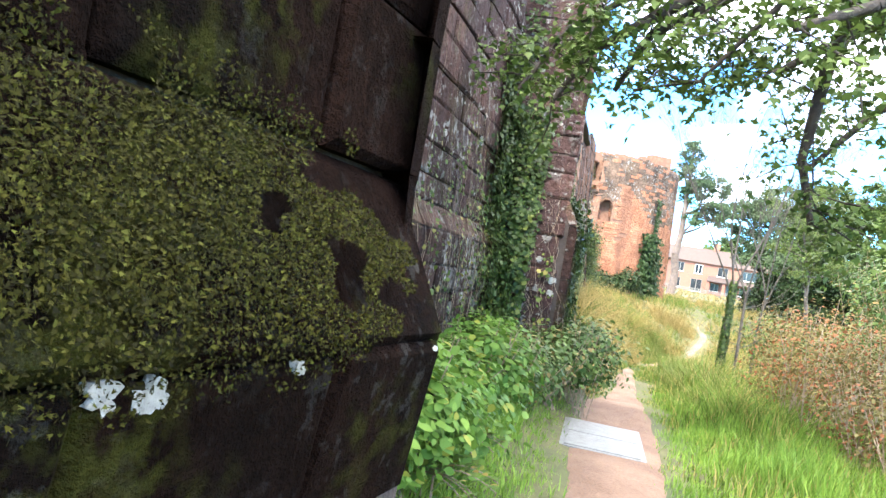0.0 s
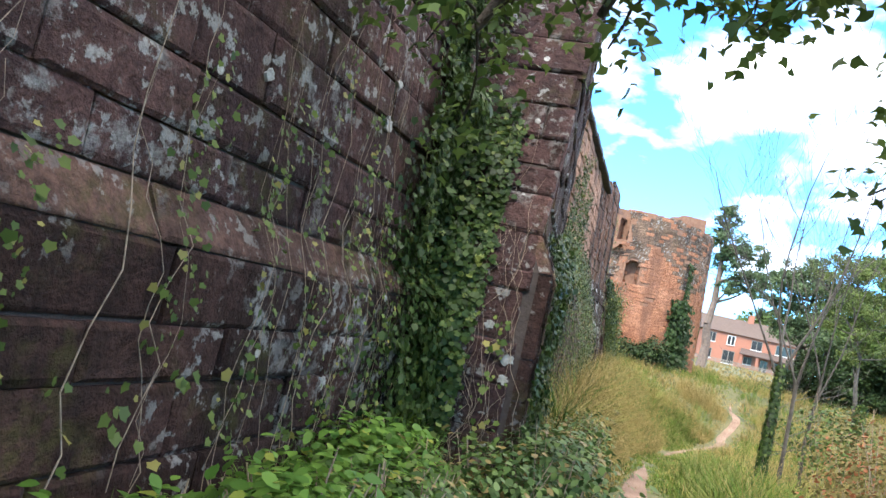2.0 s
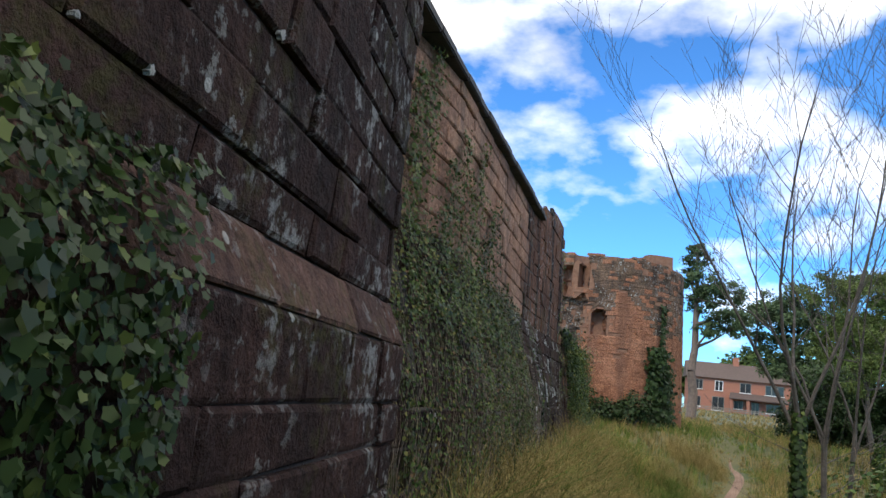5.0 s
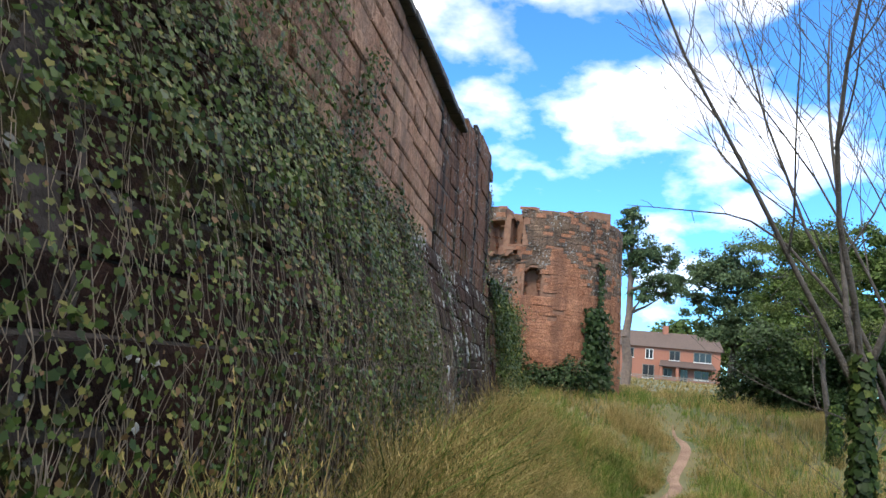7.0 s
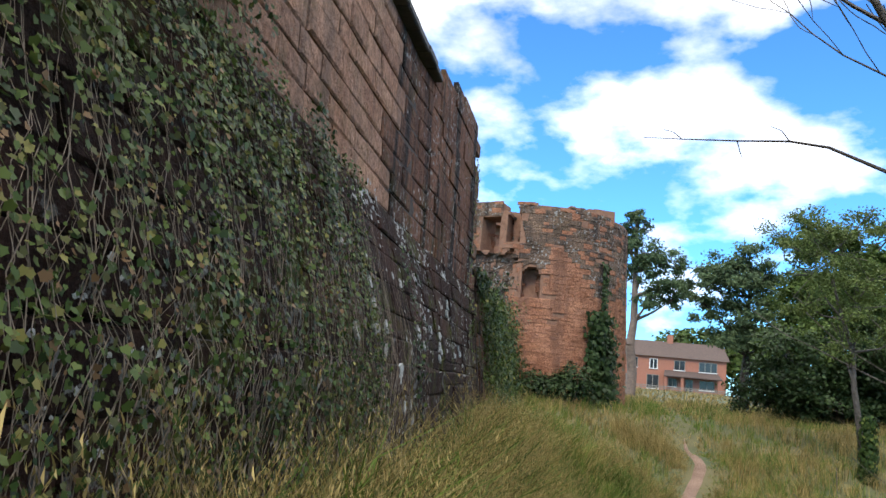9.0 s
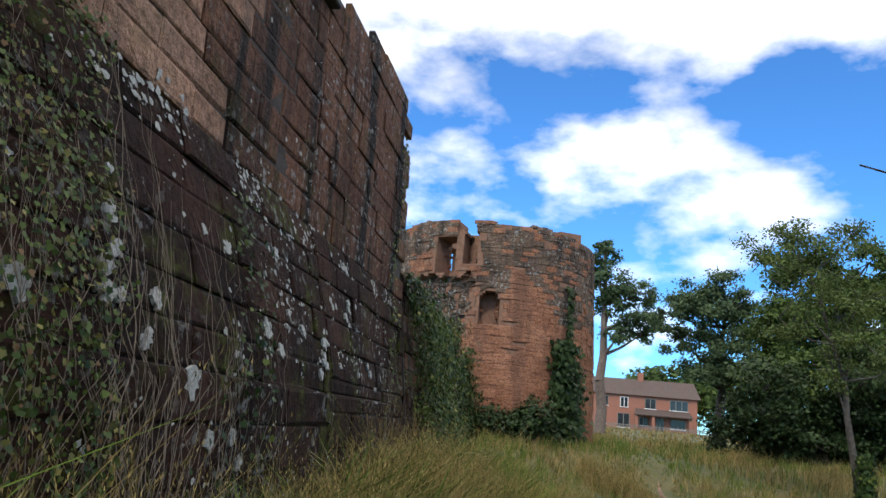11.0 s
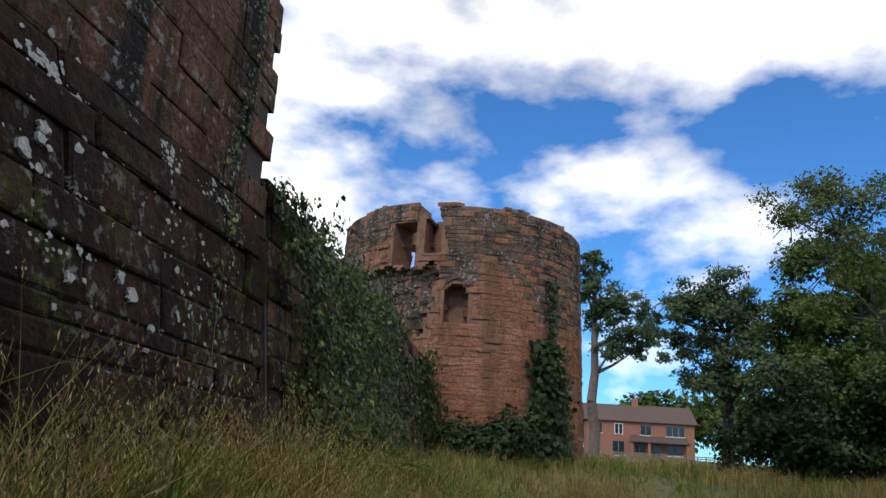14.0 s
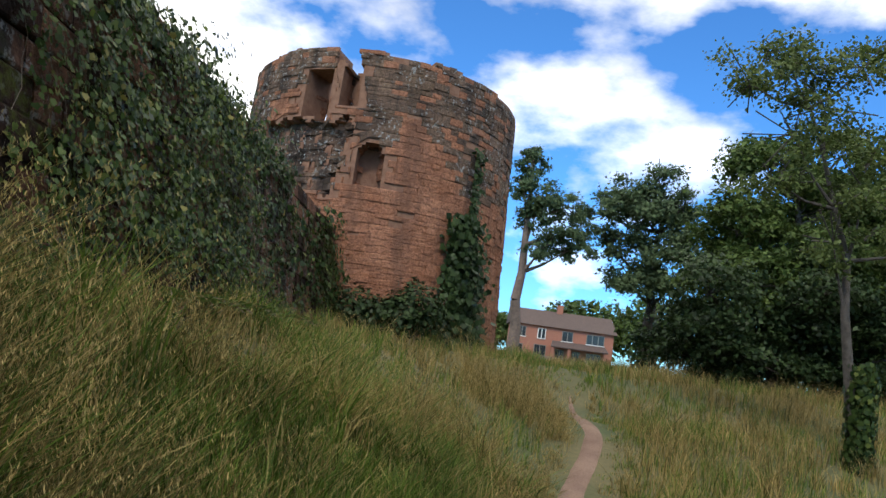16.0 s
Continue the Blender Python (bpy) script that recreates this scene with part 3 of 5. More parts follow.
masonry(wall_end, long_face, 22.3, 26.25, [(1.40, 1.56), (1.56, 1.68)], 1.2, PLINTH_STONE, name="ledge_stone")
masonry(wall_end, long_face, 22.3, 26.25, course_list(1.68, 3.0, 0.27), 0.7, PLINTH_STONE, chip=0.03)
masonry(wall_end, long_face, 22.3, 26.25, course_list(3.0, 6.1, 0.24), 0.6, STAINED_STONE, gap=0.002, chip=0.022, edge=0.005, keep=lambda u, z: z < ragged(u) and not (u > 25.9 and random.random() < 0.3))


def end_side(u, z, d):
    return (u, 26.22 + d + 0.05 * noise.noise((z * 2, u, 0)), z)


masonry(wall_end, end_side, -4.0, -2.72, course_list(0.3, 1.68, 0.28), 0.5, PLINTH_STONE)
masonry(wall_end, end_side, -4.1, -3.22, course_list(1.68, 5.8, 0.26), 0.45, STAINED_STONE, chip=0.05)

# coping of dark tiles over the red wall
coping = empty("coping", "dark tiled coping along the wall top", "coping", kind="structure")
y = 12.5
while y < 22.3:
    w = random.uniform(0.5, 0.62)
    e = min(22.35, y + w)
    bm = box_data(-3.9, -3.05 + random.uniform(-0.012, 0.012), y + 0.004, e - 0.004, 0.0, 0.08 + random.uniform(-0.008, 0.012), 0.012)
    for v in bm.verts:
        v.co.z += wall_top(v.co.y) + 0.008
    part_of(coping, "coping_tile", from_bm("coping_tile", bm, SLATE))
    y += w


# low ivy-grown wall up to the tower
def low_face(u, z, d):
    return (-2.55 - 0.03 * (u - 26) * 0.3 - 0.14 * (z - 0.6) + d, u, z)


wall_low = backing("wall_low", low_face, np.linspace(26.25, 41, 9), np.r_[-0.3, 1.0, 2.2, 3.35], 0.9, MORTAR, "lower ruined wall overgrown with ivy and ferns")
random.seed(41)
masonry(wall_low, low_face, 26.3, 41, course_list(0.3, 3.4, 0.25), 0.55, STAINED_STONE, chip=0.03, choose=lambda u, z: PLINTH_STONE if random.random() < 0.4 else STAINED_STONE)

# ---- round tower ----
TX, TY, TOP = -2.76, 44.1, 8.08


def tower_r(z):
    return 4.12 - 0.03 * z


def tower_top(a):
    """Height of the broken parapet at the angle a (0 faces the walk, plus is to its right)."""
    if a < -15:
        t = 8.1 + 0.07 * noise.noise((a * 0.25, 0, 0)) - 0.14 * smooth((-38 - a) / 14)
    elif a < -5:
        t = 7.72 + 0.14 * noise.noise((a * 0.5, 4, 0))
    else:
        t = TOP - 0.12 * smooth((a + 5) / 24) + (0.1 if a > 23 else 0.0) - 0.14 * smooth((a - 26) / 40)
    if abs(a) > 115:
        t = 9.2 + 0.15 * noise.noise((a * 0.05, 7, 0))
    return t + 0.05 * noise.noise((a * 0.6, 1, 0))


def tower_cut(a, z):
    """How far the outer face stands back at this place: openings go right through (9), the niche and stripped facing do not."""
    if -26 < a < -15.2 and 6.2 < z < 7.5:
        return 9
    if -150 < a < -128 and 7.5 < z < 8.5:
        return 9
    if -10.8 < a < -4.0 and 6.55 < z < 7.56 + 0.2 * math.sqrt(max(0.0, 1 - ((a + 7.4) / 3.5) ** 2)):
        return 0.8
    if -1.4 < a < 8.4:
        arch = 5.30 + 0.40 * math.sqrt(max(0.0, 1 - ((a - 3.5) / 4.9) ** 2))
        if 4.55 + 0.12 * noise.noise((a * 0.6, 2, 0)) < z < arch:
            return 0.55
    brink = -5.5 + 2.6 * noise.noise((z * 1.6, 5, 0)) - 4.0 * smooth((5.2 - z) / 1.2)
    if -46 < a < brink and 4.3 + 0.5 * noise.noise((a * 0.07, 9, 0)) < z < 6.2 + 0.25 * noise.noise((a * 0.2, 3, 0)):
        return 0.30 + 0.14 * noise.noise((a * 0.25, z * 2.2, 0)) + 0.07 * noise.noise((a * 0.9, z * 5, 0))
    return 0.0


def tower_at(a, z, d):
    t = radians(a)
    r = tower_r(z) + d
    return (TX + r * math.sin(t), TY - r * math.cos(t), z)


DA, DZ = 1.25, 0.08
na, nz = 288, 120
cells = {}
for j in range(nz):
    for i in range(na):
        a, z = -180 + (i + 0.5) * DA, 0.0 + (j + 0.5) * DZ
        c = tower_cut(a, z)
        if z < tower_top(a) and c < 5:
            cells[i, j] = -0.03 - c
tv, tf = [], []


def quad(*p):
    k = len(tv)
    tv.extend(p)
    tf.append((k, k + 1, k + 2, k + 3))


for (i, j), d in cells.items():
    a0, a1, z0, z1 = -180 + i * DA, -180 + (i + 1) * DA, j * DZ, (j + 1) * DZ
    quad(tower_at(a0, z0, d), tower_at(a1, z0, d), tower_at(a1, z1, d), tower_at(a0, z1, d))
    quad(tower_at(a1, z0, -1.0), tower_at(a0, z0, -1.0), tower_at(a0, z1, -1.0), tower_at(a1, z1, -1.0))
    for di, dj, p, q in ((1, 0, (a1, z0), (a1, z1)), (-1, 0, (a0, z1), (a0, z0)), (0, 1, (a1, z1), (a0, z1)), (0, -1, (a0, z0), (a1, z0))):
        e = cells.get(((i + di) % na, j + dj), -1.0)
        if e < d - 1e-6:
            quad(tower_at(*p, d), tower_at(*p, e), tower_at(*q, e), tower_at(*q, d))
tower = tagged(new("round_tower", mesh_of("round_tower", tv, tf, TOWER_CORE)), "ruined round tower of orange sandstone with a broken parapet", "tower")
random.seed(51)


def tower_stone(u, z, d):
    return tower_at(u, z, d - max(0.0, min(0.9, tower_cut(u, z))))


def tower_kind(a, z):
    grey = (z > 6.55 + 0.4 * smooth((20 - a) / 40) - 1.7 * smooth((a - 14) / 30) + 0.5 * noise.noise((a * 0.35, z * 0.4, 11))) or a < -42 or (tower_cut(a, z) > 0.01 and z > 4.3 and a < -4)
    edge = 0.25 * noise.noise((a * 0.1, z, 3))
    if a < -4 and z > 4.2 + edge and tower_cut(a, z) > 0:
        return TOWER_GREY
    return TOWER_GREY if (grey or (-1.5 < a < 12 and z > 5.6)) and random.random() < 0.85 else TOWER_STONE


def tower_keep(a, z):
    c = tower_cut(a, z)
    return z < tower_top(a) - 0.02 and c < 0.45 and random.random() > (0.04 if c == 0 else 0.12)


rows = course_list(0.6, 8.4, 0.14, 0.35)
masonry(tower, tower_stone, -95, 95, rows, 4.4, TOWER_STONE, choose=tower_kind, keep=tower_keep, chip=0.022, depth=0.1, gap=0.001, edge=0.003, limit=290, near=lambda a, z: -12 < a < 42 and z > 3.2)


# ---- the house beyond the meadow ----
def house():
    """Two-storey brick terrace house with a tiled roof, porch roof, casement windows and a chimney."""
    h = empty("house", "two-storey red brick house with a brown tiled roof", "house", at=(19, 150, 2.4))
    x0, x1, y0, y1, z0, e, r = 10.5, 28.0, 150.0, 158.0, 1.6, 7.9, 10.8
    wall = part_of(h, "wall", box_mesh("wall", x0, x1, y0, y1, z0, e, BRICK))
    rv = [(x0 - 0.5, y0 - 0.5, e - 0.1), (x1 + 0.5, y0 - 0.5, e - 0.1), (x1 + 0.5, y1 + 0.5, e - 0.1), (x0 - 0.5, y1 + 0.5, e - 0.1), (x0 - 0.5, 154, r), (x1 + 0.2, 154, r)]
    roof = part_of(h, "roof", mesh_of("roof", rv, [(0, 1, 5, 4), (2, 3, 4, 5), (0, 4, 3), (1, 2, 5), (3, 2, 1, 0)], ROOF))
    part_of(roof, "chimney", box_mesh("chimney", 18.4, 19.4, 153.5, 154.5, 10.2, 12.0, BRICK, 0.05))
    part_of(h, "porch_roof", mesh_of("porch_roof", [(17.6, 150, 5.6), (26.6, 150, 5.6), (27.0, 148.2, 4.6), (17.2, 148.2, 4.6), (17.6, 150, 4.45), (26.6, 150, 4.45), (27.0, 148.2, 4.45), (17.2, 148.2, 4.45)], [(0, 1, 2, 3), (7, 6, 5, 4), (3, 2, 6, 7), (0, 3, 7, 4), (1, 5, 6, 2)], ROOF))
    for x in (17.6, 20.4, 26.6):
        part_of(h, "porch_pillar", box_mesh("porch_pillar", x - 0.25, x + 0.25, 148.4, 148.9, 1.6, 4.46, BRICK, 0.03))
    for xa, xb, za, zb, white in ((11.6, 12.9, 5.7, 7.4, 0), (15.0, 16.3, 5.7, 7.4, 1), (19.2, 21.0, 5.7, 7.4, 0), (23.4, 26.4, 5.7, 7.4, 0), (11.0, 12.6, 2.6, 4.4, 0), (14.6, 16.6, 2.2, 4.6, 0), (18.3, 19.7, 2.8, 4.2, 0), (21.2, 22.4, 1.7, 4.2, 0), (23.6, 26.0, 2.6, 4.2, 0)):
        w = part_of(h, "window", box_mesh("window", xa, xb, y0 - 0.06, y0 + 0.1, za, zb, PANE))
        part_of(w, "sill", box_mesh("sill", xa - 0.1, xb + 0.1, y0 - 0.16, y0 + 0.05, za - 0.12, za - 0.002, PAINT))
        bars = 4 if xb - xa > 2.5 else 3
        for k in range(bars):
            c = xa + (xb - xa) * k / (bars - 1)
            part_of(w, "frame_post", box_mesh("frame_post", c - 0.06, c + 0.06, y0 - 0.10, y0 - 0.06, za, zb, PAINT if white else TIMBER))
        part_of(w, "frame_rail", box_mesh("frame_rail", xa, xb, y0 - 0.10, y0 - 0.063, zb - 0.1, zb, PAINT if white else TIMBER))
    h.location.z += 0.6
    return h


house()
fence = empty("garden_fence", "low grey timber fence before the house", "fence", at=(16, 146, 2.4))
for k in range(18):
    x = 8 + k * 1.3
    part_of(fence, "post", box_mesh("post", x - 0.06, x + 0.06, 145.94, 146.06, 1.9, 3.3, TIMBER))
for z in (2.5, 2.85, 3.15):
    part_of(fence, "rail", box_mesh("rail", 8, 30.2, 145.86, 145.94, z, z + 0.14, TIMBER))


# ---- trees ----
def grow(rnd, p, d, length, r, level, spread, segs, tips, bend=0.18, kids=3, lift=0.15):
    n = 4 if level else 5
    for k in range(n):
        q = p + d * (length / n)
        r2 = r * (0.82 if level else 0.88)
        segs.append((p, q, r, r2))
        d = (d + Vector((rnd.uniform(-bend, bend), rnd.uniform(-bend, bend), rnd.uniform(-bend * 0.4, bend * 0.6)))).normalized()
        p, r = q, r2
        if level < 3 and k >= (1 if level else 2):
            for _ in range(kids if k == n - 1 else max(1, kids - 1)):
                a = rnd.uniform(0, 2 * math.pi)
                side = Vector((math.cos(a), math.sin(a), rnd.uniform(-0.1, 0.5) + lift))
                grow(rnd, p, (d * (1 - spread) + side * spread).normalized(), length * rnd.uniform(0.45, 0.7), r * 0.55, level + 1, spread, segs, tips, bend, kids, lift)
    if level >= 2:
        tips.append((p, level))


def tree(name, label, base, height, r, seed, leaf, size, per_tip, cloud, bark=BARK, spread=0.55, kids=2, shape=CLUMP, lift=0.15, flat=0.7, trunk=0.55, lean=(0, 0)):
    rnd = random.Random(seed)
    t = empty(name, label, "tree", at=base)
    segs, tips = [], []
    grow(rnd, Vector(base) - Vector((0, 0, 0.2)), Vector((lean[0], lean[1], 1)).normalized(), height * trunk, r, 0, spread, segs, tips, 0.12, kids, lift)
    v, f = tubes(segs, 6)
    part_of(t, "trunk", mesh_of("trunk", v, f, bark, True))
    if leaf is not None and tips:
        c = np.array([tuple(p) for p, _ in tips])
        k = np.repeat(np.arange(len(c)), per_tip)
        off = rng.normal(size=(len(k), 3)) * cloud * np.array([1, 1, flat])
        pts = c[k] + off
        nrm = off / cloud + np.array([0, 0, 0.8]) + rng.normal(size=off.shape) * 0.6
        part_of(t, "crown", leaves("crown", pts, nrm, size * rng.uniform(0.5, 1.3, len(k)), shape, leaf))
    return t


def crown_tree(name, label, base, blobs, r, height, seed, leaf, size, count, bark=BARK, shape=CLUMP, shell=0.65, lean=0.0):
    """A tree whose crown is made of leafy boughs: each bough has its own limb from the trunk and a ragged, hollow spray of leaves."""
    rnd = random.Random(seed)
    t = empty(name, label, "tree", at=base)
    b = Vector(base)
    segs, knots = [], [b - Vector((0, 0, 0.2))]
    for k in range(1, 8):
        knots.append(b + Vector((rnd.uniform(-0.15, 0.15) * min(1, r * 5) + lean * (k / 7) ** 1.5, rnd.uniform(-0.15, 0.15) * min(1, r * 5), height * k / 7)))
    for k in range(7):
        segs.append((knots[k], knots[k + 1], r * (1 - 0.11 * k), r * (1 - 0.11 * (k + 1))))
    pts, nrm = [], []
    gen = np.random.default_rng(seed)
    total = sum(q[3] ** 2 for q in blobs)
    for bx, by, bz, br in blobs:
        c = Vector((bx, by, bz))
        k = min(7, max(2, int(7 * (bz - b.z - br * 0.4) / height)))
        mid = (knots[k] + c) / 2 + Vector((0, 0, -0.15 * br))
        segs.append((knots[k], mid, r * 0.35, r * 0.2))
        segs.append((mid, c, r * 0.2, r * 0.08))
        for _ in range(7):
            a = Vector((rnd.gauss(0, 1), rnd.gauss(0, 1), rnd.gauss(0.2, 0.8))).normalized()
            segs.append((c - a * br * 0.1, c + a * br * rnd.uniform(0.7, 1.05), r * 0.09, 0.012))
        m = int(count * br * br / total)
        clusters = max(6, int(10 * br))
        cd = gen.normal(size=(clusters, 3))
        cd /= np.linalg.norm(cd, axis=1, keepdims=True)
        cc = cd * (br * gen.uniform(shell, 1.08, clusters))[:, None] * np.array([1, 1, 0.8])
        pick = gen.integers(0, clusters, m)
        off = gen.normal(size=(m, 3)) * br * 0.17 * np.array([1.2, 1.2, 0.75])
        pts.append(np.array([bx, by, bz]) + cc[pick] + off)
        nrm.append(cd[pick] * 0.7 + gen.normal(size=(m, 3)) * 0.7 + np.array([0, 0, 0.6]))
    v, f = tubes(segs, 6)
    part_of(t, "trunk", mesh_of("trunk", v, f, bark, True))
    pts, nrm = np.concatenate(pts), np.concatenate(nrm)
    part_of(t, "crown", leaves("crown", pts, nrm, size * rng.uniform(0.5, 1.3, len(pts)), shape, leaf))
    return t


def blob_field(rnd, n, cx, cy, z0, z1, rx, ry, r0, r1):
    return [(cx + rnd.uniform(-rx, rx), cy + rnd.uniform(-ry, ry), rnd.uniform(z0, z1), rnd.uniform(r0, r1)) for _ in range(n)]


R = random.Random(5)
# tall pine beside the tower
pine = [(4.1, 71, 15.0, 0.8), (4.0, 70.6, 14.0, 1.0), (5.2, 70, 12.0, 1.3), (6.6, 70.5, 11.6, 1.2), (4.6, 71, 10.8, 1.2), (7.4, 70.6, 9.6, 1.1), (6.0, 70, 9.8, 1.1), (5.2, 70.4, 8.6, 1.0), (3.6, 70.5, 12.6, 1.1), (6.8, 71, 8.6, 0.9)]
crown_tree("pine_tree", "tall slender pine with a pale bare trunk", (4.1, 71, 1.3), pine, 0.42, 13.2, 2, NEEDLES, 0.26, 11000, PINE_BARK, NEEDLE, 0.5)
# dark pine and broad trees at the meadow's edge
pine2 = [(6.0, 50.8, 9.4, 1.0), (7.3, 50.5, 9.9, 1.1), (5.3, 50.6, 8.2, 0.9), (6.8, 50.2, 8.3, 1.2), (8.2, 50.4, 9.0, 1.2), (5.6, 50.5, 6.9, 0.9), (7.2, 50.3, 6.7, 1.2), (8.4, 50.2, 7.4, 1.2), (6.6, 50.4, 5.2, 1.1), (8.0, 50, 5.5, 1.3)]
pine2 = [(x, y, 0.9 + (z - 0.9) * 0.83, r * 0.95) for x, y, z, r in pine2]
crown_tree("pine_tree", "dark spreading pine behind the hollies", (7.4, 50.6, 0.9), pine2, 0.26, 6.6, 3, NEEDLES, 0.18, 19000, DARK_BARK, NEEDLE, 0.4)
oak = blob_field(R, 9, 10.3, 45.5, 5.5, 8.6, 2.0, 1.2, 0.9, 1.4) + blob_field(R, 7, 10.2, 44.6, 3.6, 6.0, 2.4, 1.2, 0.9, 1.4) + [(9.6, 45, 9.2, 0.9), (11.4, 45, 9.6, 0.8)]
crown_tree("broad_tree", "broad green oak at the edge of the meadow", (10.2, 45, 0.8), [(x, y, 0.8 + (z - 0.8) * 0.88, r * 0.98) for x, y, z, r in oak], 0.3, 6.2, 4, TREE_LEAF, 0.125, 48000)
holly = blob_field(R, 13, 8.6, 43.2, 1.6, 4.6, 2.0, 1.0, 1.0, 1.5) + blob_field(R, 6, 12.0, 43.0, 1.2, 4.0, 1.8, 1.0, 1.1, 1.6)
crown_tree("holly_tree", "dense dark holly under the taller trees", (9.0, 43.4, 0.7), holly, 0.18, 4.0, 6, DARK_LEAF, 0.115, 56000, DARK_BARK)
oak2 = blob_field(R, 12, 15.5, 44, 3.0, 8.6, 2.6, 1.5, 1.2, 1.9)
crown_tree("broad_tree", "broad green oak at the edge of the meadow", (15.2, 44, 0.8), [(x, y, 0.8 + (z - 0.8) * 0.85, r) for x, y, z, r in oak2], 0.35, 7.0, 7, TREE_LEAF, 0.15, 32000)
ash = [(6.3, 34.6, 6.5, 0.75), (5.6, 34.4, 5.9, 0.7), (6.9, 34.5, 5.7, 0.9), (6.1, 34.1, 5.0, 0.8), (7.6, 34.4, 5.0, 0.9), (7.0, 34, 4.2, 0.8), (5.7, 34.2, 4.2, 0.6), (8.0, 34.2, 3.6, 0.8), (6.3, 34, 3.3, 0.6), (7.4, 34.3, 6.4, 0.7)]
ash = [(x - 1.15 * min(1, (z - 1.5) / 4), y, z, r) for x, y, z, r in ash]
ash_tree = crown_tree("ash_tree", "young ash with thin pale foliage and an ivy-clad foot", (6.45, 34.2, -0.25), ash, 0.10, 5.8, 8, ASH_LEAF, 0.07, 15000, BARK, OVAL, 0.3, -1.0)
foot = np.array([(6.45, 34.2, -0.25 + 1.7 * k / 1600) for k in range(1600)])
round_foot = rng.normal(size=(1600, 3)) * np.array([1, 1, 0.2])
round_foot /= np.linalg.norm(round_foot, axis=1)[:, None]
part_of(ash_tree, "ivy", leaves("ivy", foot + round_foot * (0.12 + 0.14 * rng.random((1600, 1))), round_foot, 0.07 * rng.uniform(0.6, 1.3, 1600), IVY_LEAF, IVY, 1.0), "dark ivy round the foot of the trunk")
for k, (x, y, s) in enumerate(((9.0, 168, 5.0), (14.5, 172, 4.2), (22, 166, 6.5), (30, 165, 8.0), (38, 160, 9.0), (3.0, 175, 5.0))):
    q = blob_field(R, 7, x, y, 4 + s * 0.4, 5.5 + s, s * 0.6, 2, s * 0.4, s * 0.6)
    crown_tree("distant_tree", "rounded leafy tree behind the house", (x, y, 2.4), q, 0.5, 4 + s, 20 + k, TREE_LEAF, 0.75, 2600)
for k, (x, y, s) in enumerate(((20, 60, 4.0), (26, 66, 5.0), (32, 58, 5.0), (-14, 75, 5.0), (24, 40, 4.5), (27, 25, 5.0), (22, 10, 5.0), (20, -8, 5.0))):
    q = blob_field(R, 8, x, y, 2.5, 3.5 + s * 1.5, s * 0.7, s * 0.5, s * 0.35, s * 0.55)
    crown_tree("hedge_tree", "leafy tree closing the meadow", (x, y, path_z(min(y, 160))), q, 0.35, 3 + s, 40 + k, TREE_LEAF, 0.6, 3000)


# bare young trees beside the path
def bare_tree(base, height, r, seed, ivy=False, leans=((-0.5, 0.2), (0.35, -0.1), (0.0, 0.5))):
    """A leafless sapling: one trunk, a few main limbs that lean as given, and a spray of fine twigs."""
    rnd = random.Random(seed)
    t = empty("bare_sapling", "young bare tree with thin upright grey branches" + (" and an ivy-clad trunk" if ivy else ""), "tree", "saplings by the path", at=base)
    fine = []

    def shoot(p, d, length, rad, level, out):
        n = 7
        for k in range(n):
            q = p + d * (length / n)
            thin = max(0.0022, rad * 0.84)
            out.append((p, q, rad, thin))
            rad = thin
            d = (d + Vector((rnd.uniform(-0.15, 0.15), rnd.uniform(-0.15, 0.15), rnd.uniform(-0.03, 0.12)))).normalized()
            p = q
            if level < 3 and k > 0 and rnd.random() < (0.95 if level < 2 else 0.45):
                a = rnd.uniform(0, 2 * math.pi)
                b = (d * 0.7 + Vector((math.cos(a), math.sin(a), 0.3)) * rnd.uniform(0.35, 0.8)).normalized()
                shoot(p, b, length * rnd.uniform(0.35, 0.6), rad * 0.6, level + 1, fine)

    b = Vector(base) - Vector((0, 0, 0.15))
    knee = b + Vector((rnd.uniform(-0.05, 0.05), 0, height * 0.2))
    fork = b + Vector((rnd.uniform(-0.1, 0.1), rnd.uniform(-0.1, 0.1), height * 0.4))
    v, f = chain([(b, knee, r, r * 0.9), (knee, fork, r * 0.9, r * 0.8)], 8)
    part_of(t, "trunk", mesh_of("trunk", v, f, BARK, True))
    for lx, ly in leans:
        limb = []
        start = knee.lerp(fork, rnd.uniform(0.6, 1.0))
        shoot(start, Vector((lx, ly, 1)).normalized(), height * rnd.uniform(0.6, 0.72), r * 0.55, 0, limb)
        v, f = chain(limb, 6)
        part_of(t, "limb", mesh_of("limb", v, f, BARK, True))
    for _ in range(4):
        a = rnd.uniform(0, 2 * math.pi)
        shoot(b.lerp(fork, rnd.uniform(0.35, 0.9)), Vector((math.cos(a), math.sin(a), 0.25)).normalized(), height * 0.22, 0.007, 2, fine)
    v, f = tubes(fine, 4)
    part_of(t, "branch_spray", mesh_of("branch_spray", v, f, BARK), "", "stuff")
    if ivy:
        m = 1600
        a, z = rng.uniform(0, 2 * math.pi, m), rng.uniform(0, 1, m)
        rad = r + 0.01 + 0.05 * rng.random(m) * (1.1 - 0.6 * z)
        o = np.c_[np.cos(a), np.sin(a), np.zeros(m)]
        c = np.array(b)[None] + (np.array(fork) - np.array(b))[None] * z[:, None] * 1.05
        part_of(t, "ivy", leaves("ivy", c + o * rad[:, None], o + np.array([0, 0, 0.3]), 0.045 * rng.uniform(0.6, 1.3, m), IVY_LEAF, IVY, 1.0), "dark ivy round the trunk")
    return t


